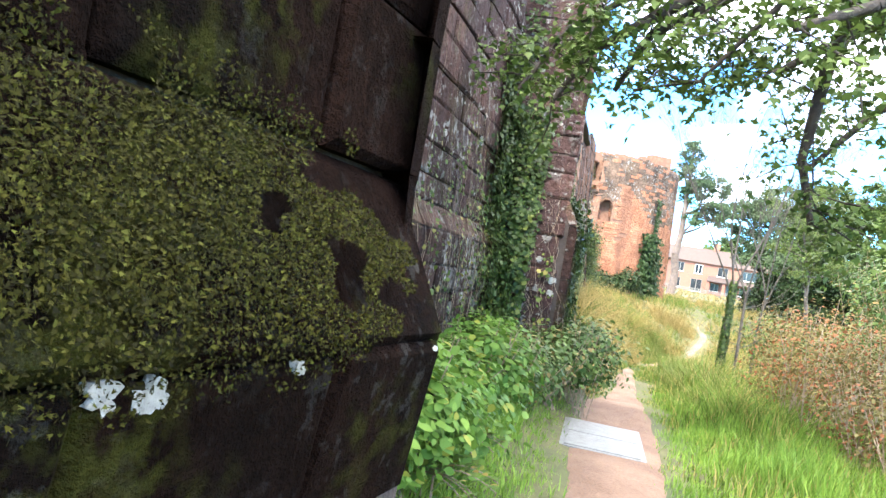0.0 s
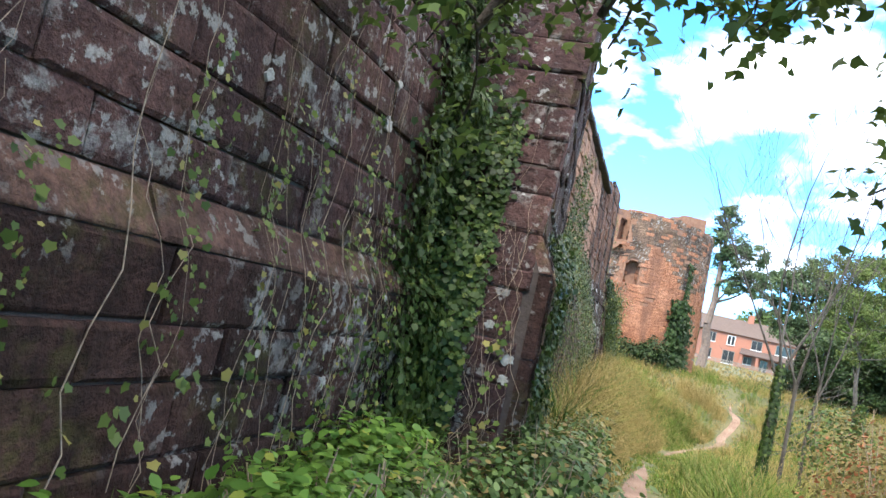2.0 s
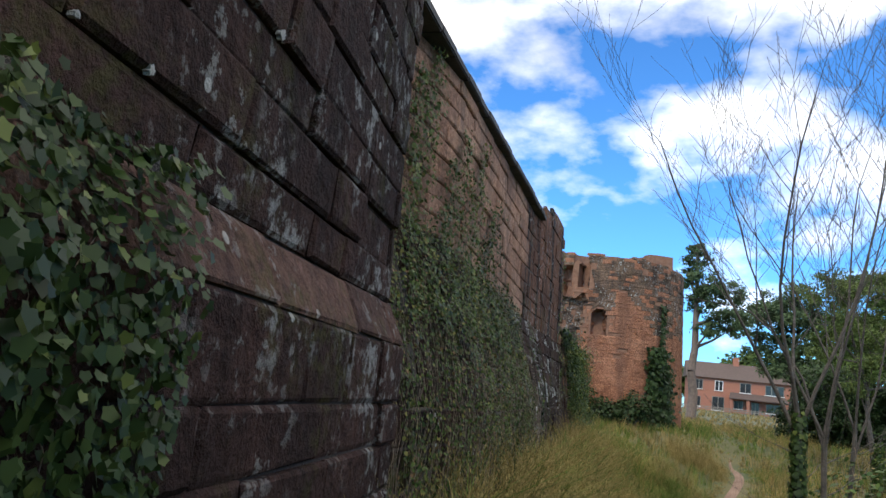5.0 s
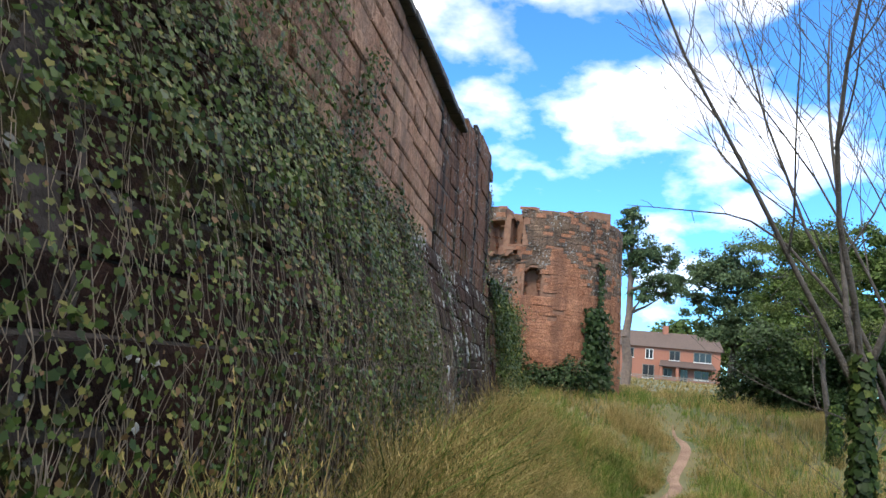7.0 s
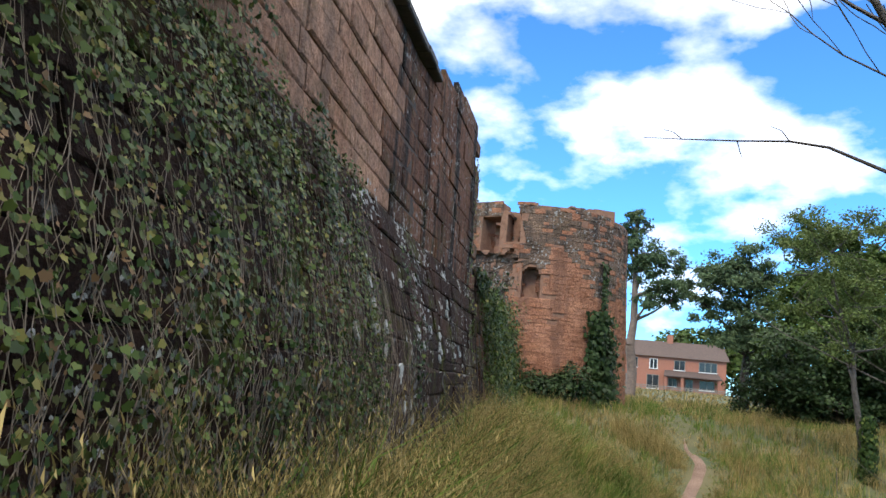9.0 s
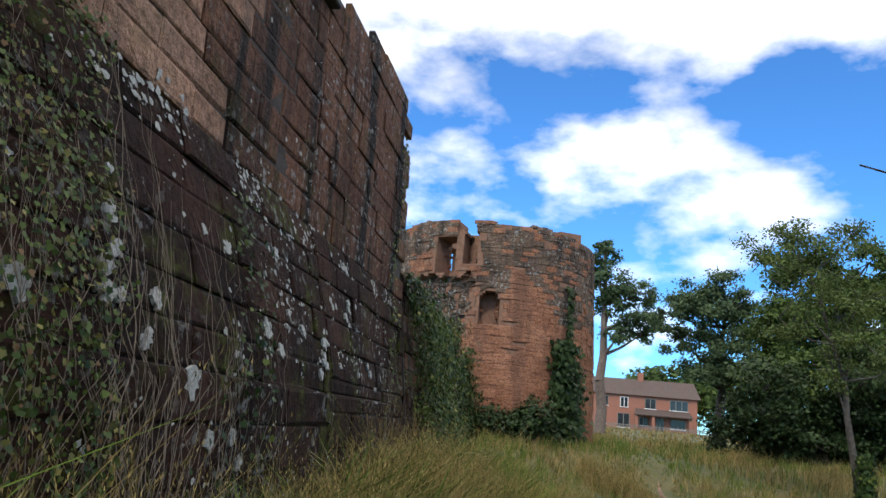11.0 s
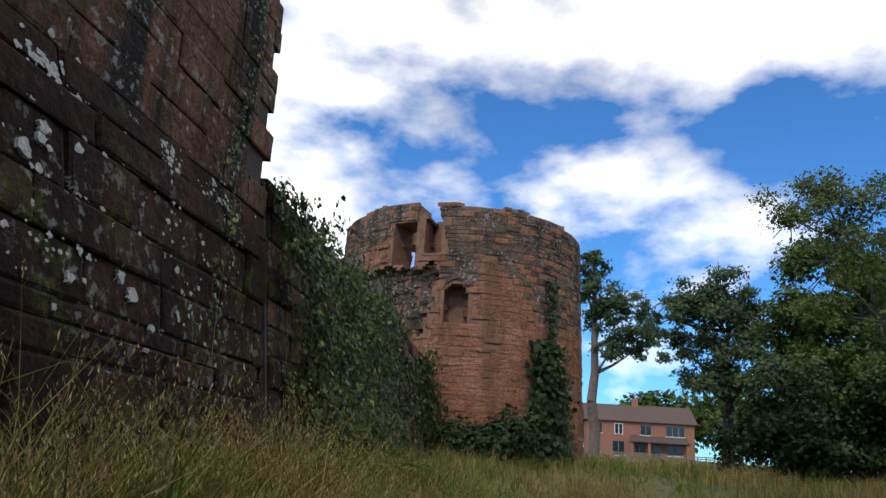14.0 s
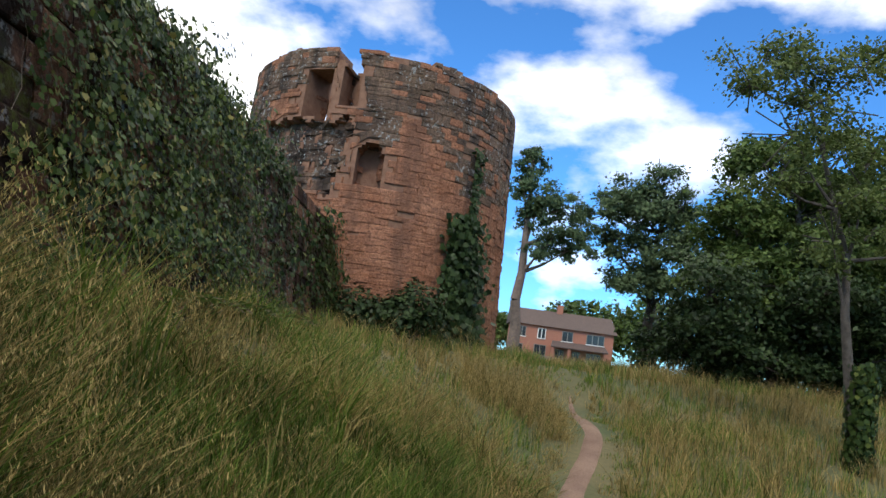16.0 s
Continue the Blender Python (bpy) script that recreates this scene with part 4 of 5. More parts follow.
bare_tree((0.31, 16.35, -0.1), 5.0, 0.042, 3, True, ((-0.45, 0.1), (0.3, -0.2), (-0.08, 0.35), (-0.22, -0.3)))
reaching = bare_tree((0.66, 16.75, -0.1), 4.8, 0.034, 9, False, ((-0.45, 0.0), (0.2, 0.2), (0.05, -0.3)))
reach = [Vector(p) for p in ((0.66, 16.78, 1.5), (0.56, 17.3, 2.25), (0.34, 17.9, 2.82), (0.14, 18.3, 3.1), (-0.03, 18.5, 3.2), (-0.31, 18.7, 3.26), (-0.65, 18.85, 3.31), (-0.91, 18.9, 3.33))]
v, f = chain([(a, b, 0.0155 - 0.0019 * k, 0.0155 - 0.0019 * (k + 1)) for k, (a, b) in enumerate(zip(reach, reach[1:]))])
part_of(reaching, "limb", mesh_of("limb", v, f, DARK_BARK, True), "dark bare limb reaching over the bank")
for k, (dx, dz) in enumerate(((-0.05, 0.07), (0.02, -0.08), (-0.06, 0.05))):
    b = reach[4 + k]
    v, f = chain([(b, b + Vector((dx, 0, dz)), 0.004, 0.003), (b + Vector((dx, 0, dz)), b + Vector((dx * 2.2, 0.02, dz * 1.5)), 0.003, 0.0015)], 4)
    part_of(reaching, "twig", mesh_of("twig", v, f, DARK_BARK))
bare_tree((1.15, 17.6, -0.1), 5.0, 0.03, 14, False, ((-0.3, 0.1), (0.3, 0.1), (0.0, -0.2)))


# overhanging oak at the start
def overhang():
    t = empty("oak_tree", "oak with dark limbs hanging over the path", "tree", at=(2.3, 6.4, 0))
    rnd = random.Random(12)
    segs = [((2.3, 6.4, -0.2), (2.2, 6.4, 1.6), 0.26, 0.2), ((2.2, 6.4, 1.6), (1.7, 6.4, 3.6), 0.2, 0.14), ((1.7, 6.4, 3.6), (0.6, 6.3, 4.6), 0.14, 0.09)]
    limbs = [[(1.7, 6.4, 3.6), (0.4, 6.3, 3.9), (-0.75, 6.3, 3.75), (-1.31, 6.33, 3.42), (-1.73, 6.57, 2.90), (-2.16, 6.62, 2.80)],
             [(1.7, 6.4, 3.6), (0.2, 6.2, 3.6), (-0.8, 6.4, 3.3), (-1.25, 6.6, 3.02)],
             [(0.4, 6.3, 3.9), (-1.0, 6.6, 4.0), (-2.0, 6.9, 3.75), (-2.7, 6.9, 3.3), (-3.0, 6.8, 2.75)],
             [(-0.75, 6.3, 3.75), (-0.9, 6.7, 3.2), (-0.95, 6.8, 2.5), (-0.85, 6.7, 2.05)],
             [(0.4, 6.3, 3.9), (-0.5, 5.8, 3.5), (-1.0, 5.5, 3.1), (-1.4, 5.4, 2.9)],
             [(1.7, 6.4, 3.6), (0.6, 7.2, 3.6), (-0.3, 7.6, 3.1), (-0.7, 7.7, 2.6)],
             [(-1.0, 6.6, 4.0), (-1.9, 6.7, 3.5), (-2.5, 6.8, 3.1), (-2.75, 6.9, 2.7)],
             [(-0.75, 6.3, 3.75), (-1.5, 6.6, 3.6), (-2.1, 6.9, 3.3), (-2.3, 7.1, 2.9)]]
    tips = []
    for limb in limbs:
        pts = [Vector(p) for p in limb]
        r = 0.075
        for a, b in zip(pts, pts[1:]):
            segs.append((a, b, r, r * 0.66))
            r *= 0.66
            m = 5 if limb is not limbs[0] else 4
            for _ in range(m):
                s = a.lerp(b, rnd.random())
                d = Vector((rnd.uniform(-1, 1), rnd.uniform(-1, 1), rnd.uniform(-0.6, 0.7))).normalized()
                for _k in range(3):
                    e = s + d * rnd.uniform(0.12, 0.28)
                    segs.append((s, e, 0.008, 0.004))
                    tips.append(e)
                    s = e
                    d = (d + Vector((rnd.uniform(-0.5, 0.5), rnd.uniform(-0.5, 0.5), rnd.uniform(-0.6, 0.2)))).normalized()
    v, f = tubes(segs, 6)
    part_of(t, "trunk", mesh_of("trunk", v, f, DARK_BARK, True))
    c = np.array([tuple(p) for p in tips])
    k = np.repeat(np.arange(len(c)), 26)
    off = rng.normal(size=(len(k), 3)) * 0.09
    part_of(t, "crown", leaves("crown", c[k] + off, off * 4 + np.array([0, 0, 1.0]) + rng.normal(size=off.shape) * 0.5, 0.05 * rng.uniform(0.6, 1.3, len(k)), CLUMP, TREE_LEAF, 0.5))
    return t


overhang()


# ---- plants ----
def bush(name, label, centres, count, size, material, shape=OVAL, flat=0.8, twigs=True):
    b = empty(name, label, "bush", at=(centres[0][0], centres[0][1], ground_z(centres[0][0], centres[0][1])))
    pts, nrm, segs = [], [], []
    total = sum(r ** 2 for *_, r in centres)
    for x, y, z, r in centres:
        m = int(count * r * r / total)
        d = rng.normal(size=(m, 3))
        d /= np.linalg.norm(d, axis=1, keepdims=True)
        rad = r * rng.uniform(0.35, 1.12, m) ** 0.6
        lump = 1 + 0.25 * np.sin(d[:, 0] * 7 + x * 5) * np.cos(d[:, 1] * 6 + y * 3)
        p = np.array([x, y, z]) + d * (rad * lump)[:, None] * np.array([1, 1, flat])
        pts.append(p)
        nrm.append(d + np.array([0, 0, 0.9]) + rng.normal(size=d.shape) * 0.5)
        for _ in range(9 if twigs else 0):
            q = rng.normal(size=3)
            q[2] = abs(q[2]) + 0.4
            q = q / np.linalg.norm(q) * r * rng.uniform(0.8, 1.25)
            g = ground_z(x, y)
            segs.append(((x + rng.uniform(-0.1, 0.1), y + rng.uniform(-0.1, 0.1), g), (x + q[0] * 0.5, y + q[1] * 0.5, (z + g) / 2 + q[2] * 0.3), 0.008, 0.006))
            segs.append((segs[-1][1], (x + q[0], y + q[1], z + q[2] * flat), 0.006, 0.003))
    part_of(b, "foliage", leaves("foliage", np.concatenate(pts), np.concatenate(nrm), size * rng.uniform(0.5, 1.3, sum(map(len, pts))), shape, material))
    if segs:
        v, f = tubes(segs, 4)
        part_of(b, "twig_tangle", mesh_of("twig_tangle", v, f, STEMS), "", "stuff")
    return b


bush("nettle_patch", "bright green nettles and brambles at the wall foot", [(-3.05 + R.uniform(-0.2, 0.2), 4.0 + 0.25 * k, 0.58 + R.uniform(-0.05, 0.14), R.uniform(0.28, 0.40)) for k in range(17)], 17000, 0.062, HERB)
bush("bramble_bush", "dull green bramble bush in front of the ivy pier", [(-2.45 + R.uniform(-0.3, 0.3), 7.2 + 0.35 * k, 0.55 + R.uniform(-0.05, 0.2), R.uniform(0.3, 0.45)) for k in range(7)], 6500, 0.05, SHRUB)
bush("bramble_bush", "low brambles along the foot of the pier", [(-2.25 + R.uniform(-0.15, 0.15), 9.6 + 0.4 * k, 0.55 + R.uniform(-0.1, 0.1), R.uniform(0.22, 0.32)) for k in range(8)], 4200, 0.045, SHRUB)
bush("hawthorn_bush", "tangled green and russet hawthorn beside the path", [(0.55 + R.uniform(-0.6, 0.9), 7.6 + 0.4 * k, 0.85 + R.uniform(-0.3, 0.5), R.uniform(0.4, 0.7)) for k in range(13)], 15000, 0.04, RUSSET)
bush("elder_bush", "green elder bush beside the path", [(0.2 + R.uniform(-0.7, 1.0), 3.6 + 0.55 * k, 0.55 + R.uniform(-0.2, 0.3), R.uniform(0.4, 0.6)) for k in range(7)], 6500, 0.075, HERB)
bush("willow_bush", "grey-green willow scrub beside the path", [(2.2 + R.uniform(-1.0, 1.6), 11 + 0.9 * k, 1.3 + R.uniform(-0.5, 0.9), R.uniform(0.7, 1.1)) for k in range(8)], 12000, 0.07, SHRUB)
bush("elder_bush", "green elder bush at the tower foot", [(-2.2 + 0.35 * k, 39.4 + R.uniform(-0.2, 0.2), 1.5 + R.uniform(-0.2, 0.3), R.uniform(0.5, 0.7)) for k in range(5)], 4500, 0.12, DARK_LEAF)


def on_wall(f, u, z, lift=0.03):
    p = np.array(f(u, z, lift))
    e = 0.02
    du = np.array(f(u + e, z, lift)) - p
    dz = np.array(f(u, z + e, lift)) - p
    n = np.cross(du, dz)
    if n[0] + (0.0 if abs(n[0]) > 1e-6 else -n[1]) < 0:
        n = -n
    return p, n / np.linalg.norm(n)


def ivy(label, f, spots, size, material=IVY, shape=IVY_LEAF, thick=0.10, stems=(), turn=None):
    """Ivy on a wall face: spots are (u, z) places of leaves; stems are (u0, z0, u1, z1) runners."""
    pts, nrm = [], []
    for u, z in spots:
        p, n = on_wall(f, u, z)
        if turn is not None:
            n = np.array(turn)
        pts.append(p + n * rng.uniform(0.0, thick) * (0.75 + 1.3 * noise.noise((u * 2.6, z * 2.6, 4.0))))
        nrm.append(n + rng.normal(size=3) * 0.35 + np.array([0, 0, 0.25]))
    t = empty("ivy", label, "ivy", at=tuple(f(spots[0][0], spots[0][1], 0.0)))
    part_of(t, "leaves", leaves("leaves", pts, nrm, size * rng.uniform(0.45, 1.35, len(pts)), shape, material, 1.2))
    segs = []
    for u0, z0, u1, z1 in stems:
        n = 16
        last = None
        thin = rng.uniform(0.0009, 0.0026)
        for k in range(n + 1):
            s = k / n
            u = u0 + (u1 - u0) * s + 0.16 * noise.noise((u0 * 9 + s * 5, z0, 1)) + 0.09 * noise.noise((u0 * 31 + s * 17, z0, 2))
            z = z0 + (z1 - z0) * s
            p, nn = on_wall(f, u, z, 0.022)
            if last is not None:
                segs.append((last, tuple(p), thin * (1.2 - s * 0.7), thin * (1.15 - s * 0.75)))
            last = tuple(p)
    if segs:
        v, q = tubes(segs, 4)
        part_of(t, "stem_tangle", mesh_of("stem_tangle", v, q, STEMS), "", "stuff")
    return t


def patch(rnd, n, u0, u1, z0, z1, dense=0.0, seed=0.0):
    """Places inside a ragged patch."""
    out = []
    while len(out) < n:
        u, z = rnd.uniform(u0, u1), rnd.uniform(z0, z1)
        e = min((u - u0) / (u1 - u0), (u1 - u) / (u1 - u0), (z - z0) / (z1 - z0), (z1 - z) / (z1 - z0)) * 2.4
        if e + 0.7 * noise.noise((u * 1.7 + seed, z * 1.7, seed)) + dense > 0.25:
            out.append((u, z))
    return out


def strand(rnd, n, u0, z0, u1, z1, w):
    out = []
    for _ in range(n):
        s = rnd.random()
        out.append((u0 + (u1 - u0) * s + rnd.gauss(0, w) * (1.1 - 0.6 * s), z0 + (z1 - z0) * s))
    return out


P = random.Random(77)
# the great ivy in the corner of the pier
side = [(u, z) for u, z in patch(P, 2600, -3.75, -2.86, 0.7, 3.15, 0.5, 1.0) if u < -2.82 - 0.12 * abs(z - 1.6) ** 1.0 or P.random() < 0.2]
ivy("thick dark green ivy in the corner of the pier", pier_side, side + patch(P, 3600, -3.7, -2.9, 0.8, 3.0, 0.8, 2.0), 0.040, turn=(0.15, -1, 0.15), stems=[(-2.8 + 0.1 * k, 0.5, -2.95 + 0.07 * k, 2.6 + 0.2 * (k % 3)) for k in range(4)])
corner = [(8.95 - abs(P.gauss(0, 0.42)) * (1.25 - 0.22 * z), z) for z in [P.uniform(0.6, 3.7) for _ in range(8200)]]
corner = [(u, z) for u, z in corner if u > 7.3]
ivy("thick dark green ivy on the wall beside the pier", south_face, corner, 0.040, thick=0.16, stems=[(8.6 - 0.25 * k, 0.5, 8.5 - 0.2 * k, 3.2 + 0.3 * (k % 2)) for k in range(5)])
up = strand(P, 260, -3.3, 3.0, -3.35, 4.6, 0.12)
ivy("ivy climbing above the thick growth", pier_side, up, 0.045, turn=(0.1, -1, 0.1))
for k, (u0, z0, u1, z1, n) in enumerate(((7.55, 0.7, 7.7, 2.5, 150), (7.15, 0.7, 7.25, 2.7, 130), (6.75, 0.9, 6.85, 2.3, 90), (6.2, 1.2, 6.35, 2.35, 70), (5.55, 0.9, 5.6, 1.75, 80), (8.05, 0.6, 8.05, 2.1, 150), (4.6, 0.9, 4.7, 1.5, 60))):
    ivy("yellowing creeper hanging in strands on the wall", south_face, strand(P, int(1.6 * n), u0, z0, u1, z1, 0.06), 0.028, IVY_PALE, stems=[(u0, z0 - 0.4, u1, z1 + 0.6), (u0 + 0.08, z0 - 0.4, u1 - 0.05, z1 + 0.2)])
dry = [(5.2 + 0.36 * k, 0.4, 5.25 + 0.36 * k + P.uniform(-0.3, 0.3), P.uniform(1.2, 3.6)) for k in range(9)]
ivy("dry bare creeper stems with a few leaves", south_face, strand(P, 60, 6.0, 0.6, 6.1, 1.2, 0.6), 0.04, IVY_PALE, stems=dry)
ivy("dry creeper stems on the corner of the pier", pier_side, strand(P, 40, -2.75, 0.8, -2.7, 1.6, 0.06), 0.04, IVY_PALE, turn=(0.1, -1, 0.1), stems=[(-3.0 + 0.035 * k, 0.4, -2.95 + 0.03 * k + P.uniform(-0.08, 0.08), P.uniform(1.5, 2.6)) for k in range(12)])
ivy("ivy hanging over the string course of the pier", pier_face, patch(P, 2900, 8.95, 9.8, 0.8, 2.25, 0.4, 4.0), 0.034, stems=[(9.1 + 0.1 * k, 0.5, 9.05 + 0.12 * k, 2.0) for k in range(4)])
# creepers over the plinth of the long wall
low = patch(P, 19000, 12.6, 18.9, 0.7, 3.0, 0.35, 8.0)
ivy("tangle of small ivy and dry stems over the plinth", long_face, low[:9500], 0.024, IVY_PALE, thick=0.10, stems=[(12.7 + 0.036 * k + P.uniform(-0.1, 0.1), 0.5, 12.7 + 0.036 * k + P.uniform(-0.35, 0.35), P.uniform(1.5, 3.3)) for k in range(185)])
ivy("dark small ivy on the plinth", long_face, low[9500:12500], 0.027, IVY, thick=0.09)
for u0, z1, n in ((13.3, 4.3, 520), (13.6, 4.6, 460), (14.6, 4.2, 420), (15.5, 4.4, 440), (16.4, 3.9, 360), (14.2, 3.8, 330), (15.0, 3.9, 280), (16.0, 3.5, 260), (16.8, 4.1, 240), (17.8, 3.2, 200), (13.8, 3.2, 200)):
    ivy("young green ivy climbing the red wall", long_face, strand(P, 2 * n, u0, 2.2, u0 + 0.25, z1, 0.17), 0.030, IVY_PALE if n > 270 else IVY, stems=[(u0, 1.6, u0 + 0.25, z1)])
ivy("thin ivy strands on the ruined end", long_face, strand(P, 330, 25.2, 1.8, 25.7, 5.2, 0.14), 0.036, IVY_PALE, stems=[(24.6, 0.8, 25.6, 3.0), (25.0, 0.8, 25.9, 4.4)])
ivy("thin ivy strands on the dark plinth", long_face, strand(P, 260, 20.3, 1.0, 20.5, 2.7, 0.2), 0.036, IVY, stems=[(19.9 + 0.12 * k, 0.6, 20.0 + 0.12 * k, P.uniform(1.4, 2.6)) for k in range(10)])
ivy("browning small ivy over the plinth", long_face, low[12500:], 0.023, BROWN_IVY, thick=0.10, stems=[(12.7 + 0.038 * k + P.uniform(-0.1, 0.1), 0.5, 12.7 + 0.038 * k + P.uniform(-0.35, 0.35), P.uniform(1.0, 2.9)) for k in range(200)])
# ivy mass on the low wall
ivy("dense ivy mantling the low wall", low_face, patch(P, 6000, 26.3, 32.5, 0.7, 3.5, 0.1, 12.0), 0.050, IVY, thick=0.42, stems=[(26.6 + 0.3 * k, 0.6, 26.7 + 0.3 * k, P.uniform(2.0, 3.3)) for k in range(16)])
ivy("pale creeper on the end of the low wall", low_face, patch(P, 6500, 26.3, 31.5, 0.8, 3.3, 0.05, 15.0), 0.046, IVY_PALE, thick=0.5)
ivy("thin ivy over the bare grey stones of the low wall", low_face, patch(P, 1300, 30.0, 35.5, 0.8, 3.3, -0.1, 22.0), 0.06, IVY, thick=0.1, stems=[(30.2 + 0.35 * k, 0.6, 30.3 + 0.35 * k, P.uniform(1.6, 3.2)) for k in range(12)])
ivy("patchy ivy on the low wall near the tower", low_face, patch(P, 900, 33.0, 40.5, 0.8, 3.4, -0.15, 18.0), 0.09, IVY, thick=0.2)
ivy("ivy on the low wall beside the tower", low_face, patch(P, 700, 37.2, 40.0, 0.9, 3.6, 0.4, 19.0), 0.10, IVY, thick=0.4)
crest = [(P.uniform(26.3, 34.5), P.uniform(3.0, 3.46)) for _ in range(2600)]
ivy("bushy ivy along the crest of the low wall", low_face, crest, 0.06, IVY, thick=0.14)
# ivy column on the tower
col = [(P.gauss(43 + 1.2 * math.sin(z), 5.5 * (1.15 - z / 6.0)), z) for z in [P.uniform(0.7, 4.3) for _ in range(3000)]]
ivy("tall column of dark ivy against the tower", tower_at, col, 0.15, DARK_LEAF, thick=0.55)
ivy("thin tongue of ivy up the tower", tower_at, [(P.gauss(47, 1.2), P.uniform(4.0, 6.2)) for _ in range(260)], 0.11, DARK_LEAF, thick=0.2)


# ferns on the low wall and at the near wall foot
def fern(base, size, seed):
    rnd = random.Random(seed)
    t = empty("fern", "arching green fern at the wall foot", "fern", "ferns", at=base)
    pts, nrm, segs = [], [], []
    for k in range(8):
        a = rnd.uniform(-1.4, 1.4)
        d = Vector((math.cos(a), math.sin(a), 1.1)).normalized()
        p = Vector(base)
        for s in range(12):
            q = p + d * size / 12
            segs.append((tuple(p), tuple(q), 0.004, 0.003))
            w = d.cross(Vector((0, 0, 1)))
            for e in (-1, 1):
                for g in range(3):
                    pts.append(tuple(p + w * e * (0.012 + g * size * 0.05) * (1.1 - s / 12)))
                    nrm.append((-d.x * 0.4, -d.y * 0.4, 1))
            d = (d + Vector((0, 0, -0.13))).normalized()
            p = q
    part_of(t, "fronds", leaves("fronds", pts, nrm, np.full(len(pts), size * 0.085), OVAL, FERN))
    v, f = tubes(segs, 4)
    part_of(t, "stalks", mesh_of("stalks", v, f, STEMS), "", "stuff")
    return t


for k, (x, y) in enumerate(((-2.95, 4.7), (-2.85, 4.2), (-3.0, 5.3), (-2.4, 13.2), (-2.35, 14.6), (-2.3, 16.4), (-2.3, 29.5), (-2.2, 31.0), (-2.3, 28.4))):
    fern((x, y, ground_z(x, y)), 0.55 if y < 20 else 0.8, 60 + k)

# moss on the weathered slope of the near pier
ms = []
for _ in range(70000):
    u, z = P.uniform(0.6, 3.0), P.triangular(1.14, 1.70, 1.42)
    if noise.noise((u * 3, z * 5, 2)) + 0.5 * noise.noise((u * 9, z * 14, 6)) + 0.68 * (1 - ((u - 1.6) / 1.25) ** 2) - 1.5 * max(0, 1.27 - z) - 2.2 * max(0, z - 1.56) > 0.05:
        ms.append((u, z))
mp, mn = [], []
for u, z in ms:
    p, n = on_wall(pier_near_face, u, z, 0.045)
    mp.append(p)
    mn.append(n + rng.normal(size=3) * 0.7)
cushion = empty("moss", "thick olive moss on the sloping string course", "moss", at=(-2.6, 2.0, 1.3))
part_of(cushion, "moss_cushion", leaves("moss_cushion", mp, mn, 0.0075 * rng.uniform(0.5, 1.7, len(mp)), NEEDLE, MOSS), "", "stuff")


# lichen crusts, by default in the lichen colour darkened for shade
def crust(f, u, z, r, seed, turn=None, material=SHADED_LICHEN):
    rnd = random.Random(seed)
    n = 16
    p, nn = on_wall(f, u, z, 0.014)
    if turn is not None:
        nn = np.array(turn, float)
    a = np.cross(nn, (0, 0, 1.0))
    a /= np.linalg.norm(a)
    b = np.cross(a, nn)
    ring = []
    for k in range(n):
        t = 2 * math.pi * k / n
        q = r * rnd.uniform(0.55, 1.25)
        ring.append(p + a * math.cos(t) * q * 1.15 + b * math.sin(t) * q + nn * 0.001)
    verts = [p + nn * 0.003] + ring + [v - nn * 0.02 for v in ring]
    faces = [(0, 1 + k, 1 + (k + 1) % n) for k in range(n)] + [(1 + k, 1 + n + k, 1 + n + (k + 1) % n, 1 + (k + 1) % n) for k in range(n)]
    return tagged(new("lichen", mesh_of("lichen", verts, faces, material)), "round white crust of lichen on dark stone", "lichen", "lichen crusts")


for k, (u, z, r) in enumerate(((2.0, 1.17, 0.020), (2.08, 1.18, 0.024), (2.16, 1.17, 0.026), (2.03, 1.03, 0.024), (2.45, 1.10, 0.012), (2.50, 1.18, 0.013), (3.10, 1.18, 0.012), (2.62, 0.9, 0.012))):
    crust(pier_near_face, u, z, r, k)
for k, (u, z, r) in enumerate(((19.55, 1.50, 0.10), (19.85, 1.22, 0.075), (20.15, 1.24, 0.06), (20.35, 1.33, 0.06), (20.9, 1.45, 0.08), (21.0, 1.78, 0.07), (20.75, 1.9, 0.09), (22.0, 1.7, 0.06), (21.6, 2.0, 0.06), (20.3, 1.1, 0.06), (18.3, 1.75, 0.09), (22.6, 2.1, 0.07), (23.1, 2.3, 0.06), (20.2, 2.3, 0.07), (21.2, 2.5, 0.06))):
    crust(long_face, u, z, r * 0.75, 100 + k, None, PALE_LICHEN)
for k in range(17):
    cu, cz = P.uniform(18.2, 24.2), P.triangular(1.2, 2.7, 1.9)
    for j in range(P.choice((2, 3, 4))):
        crust(long_face, cu + P.gauss(0, 0.07), cz + P.gauss(0, 0.09), P.uniform(0.016, 0.05), 500 + 5 * k + j, None, PALE_LICHEN)


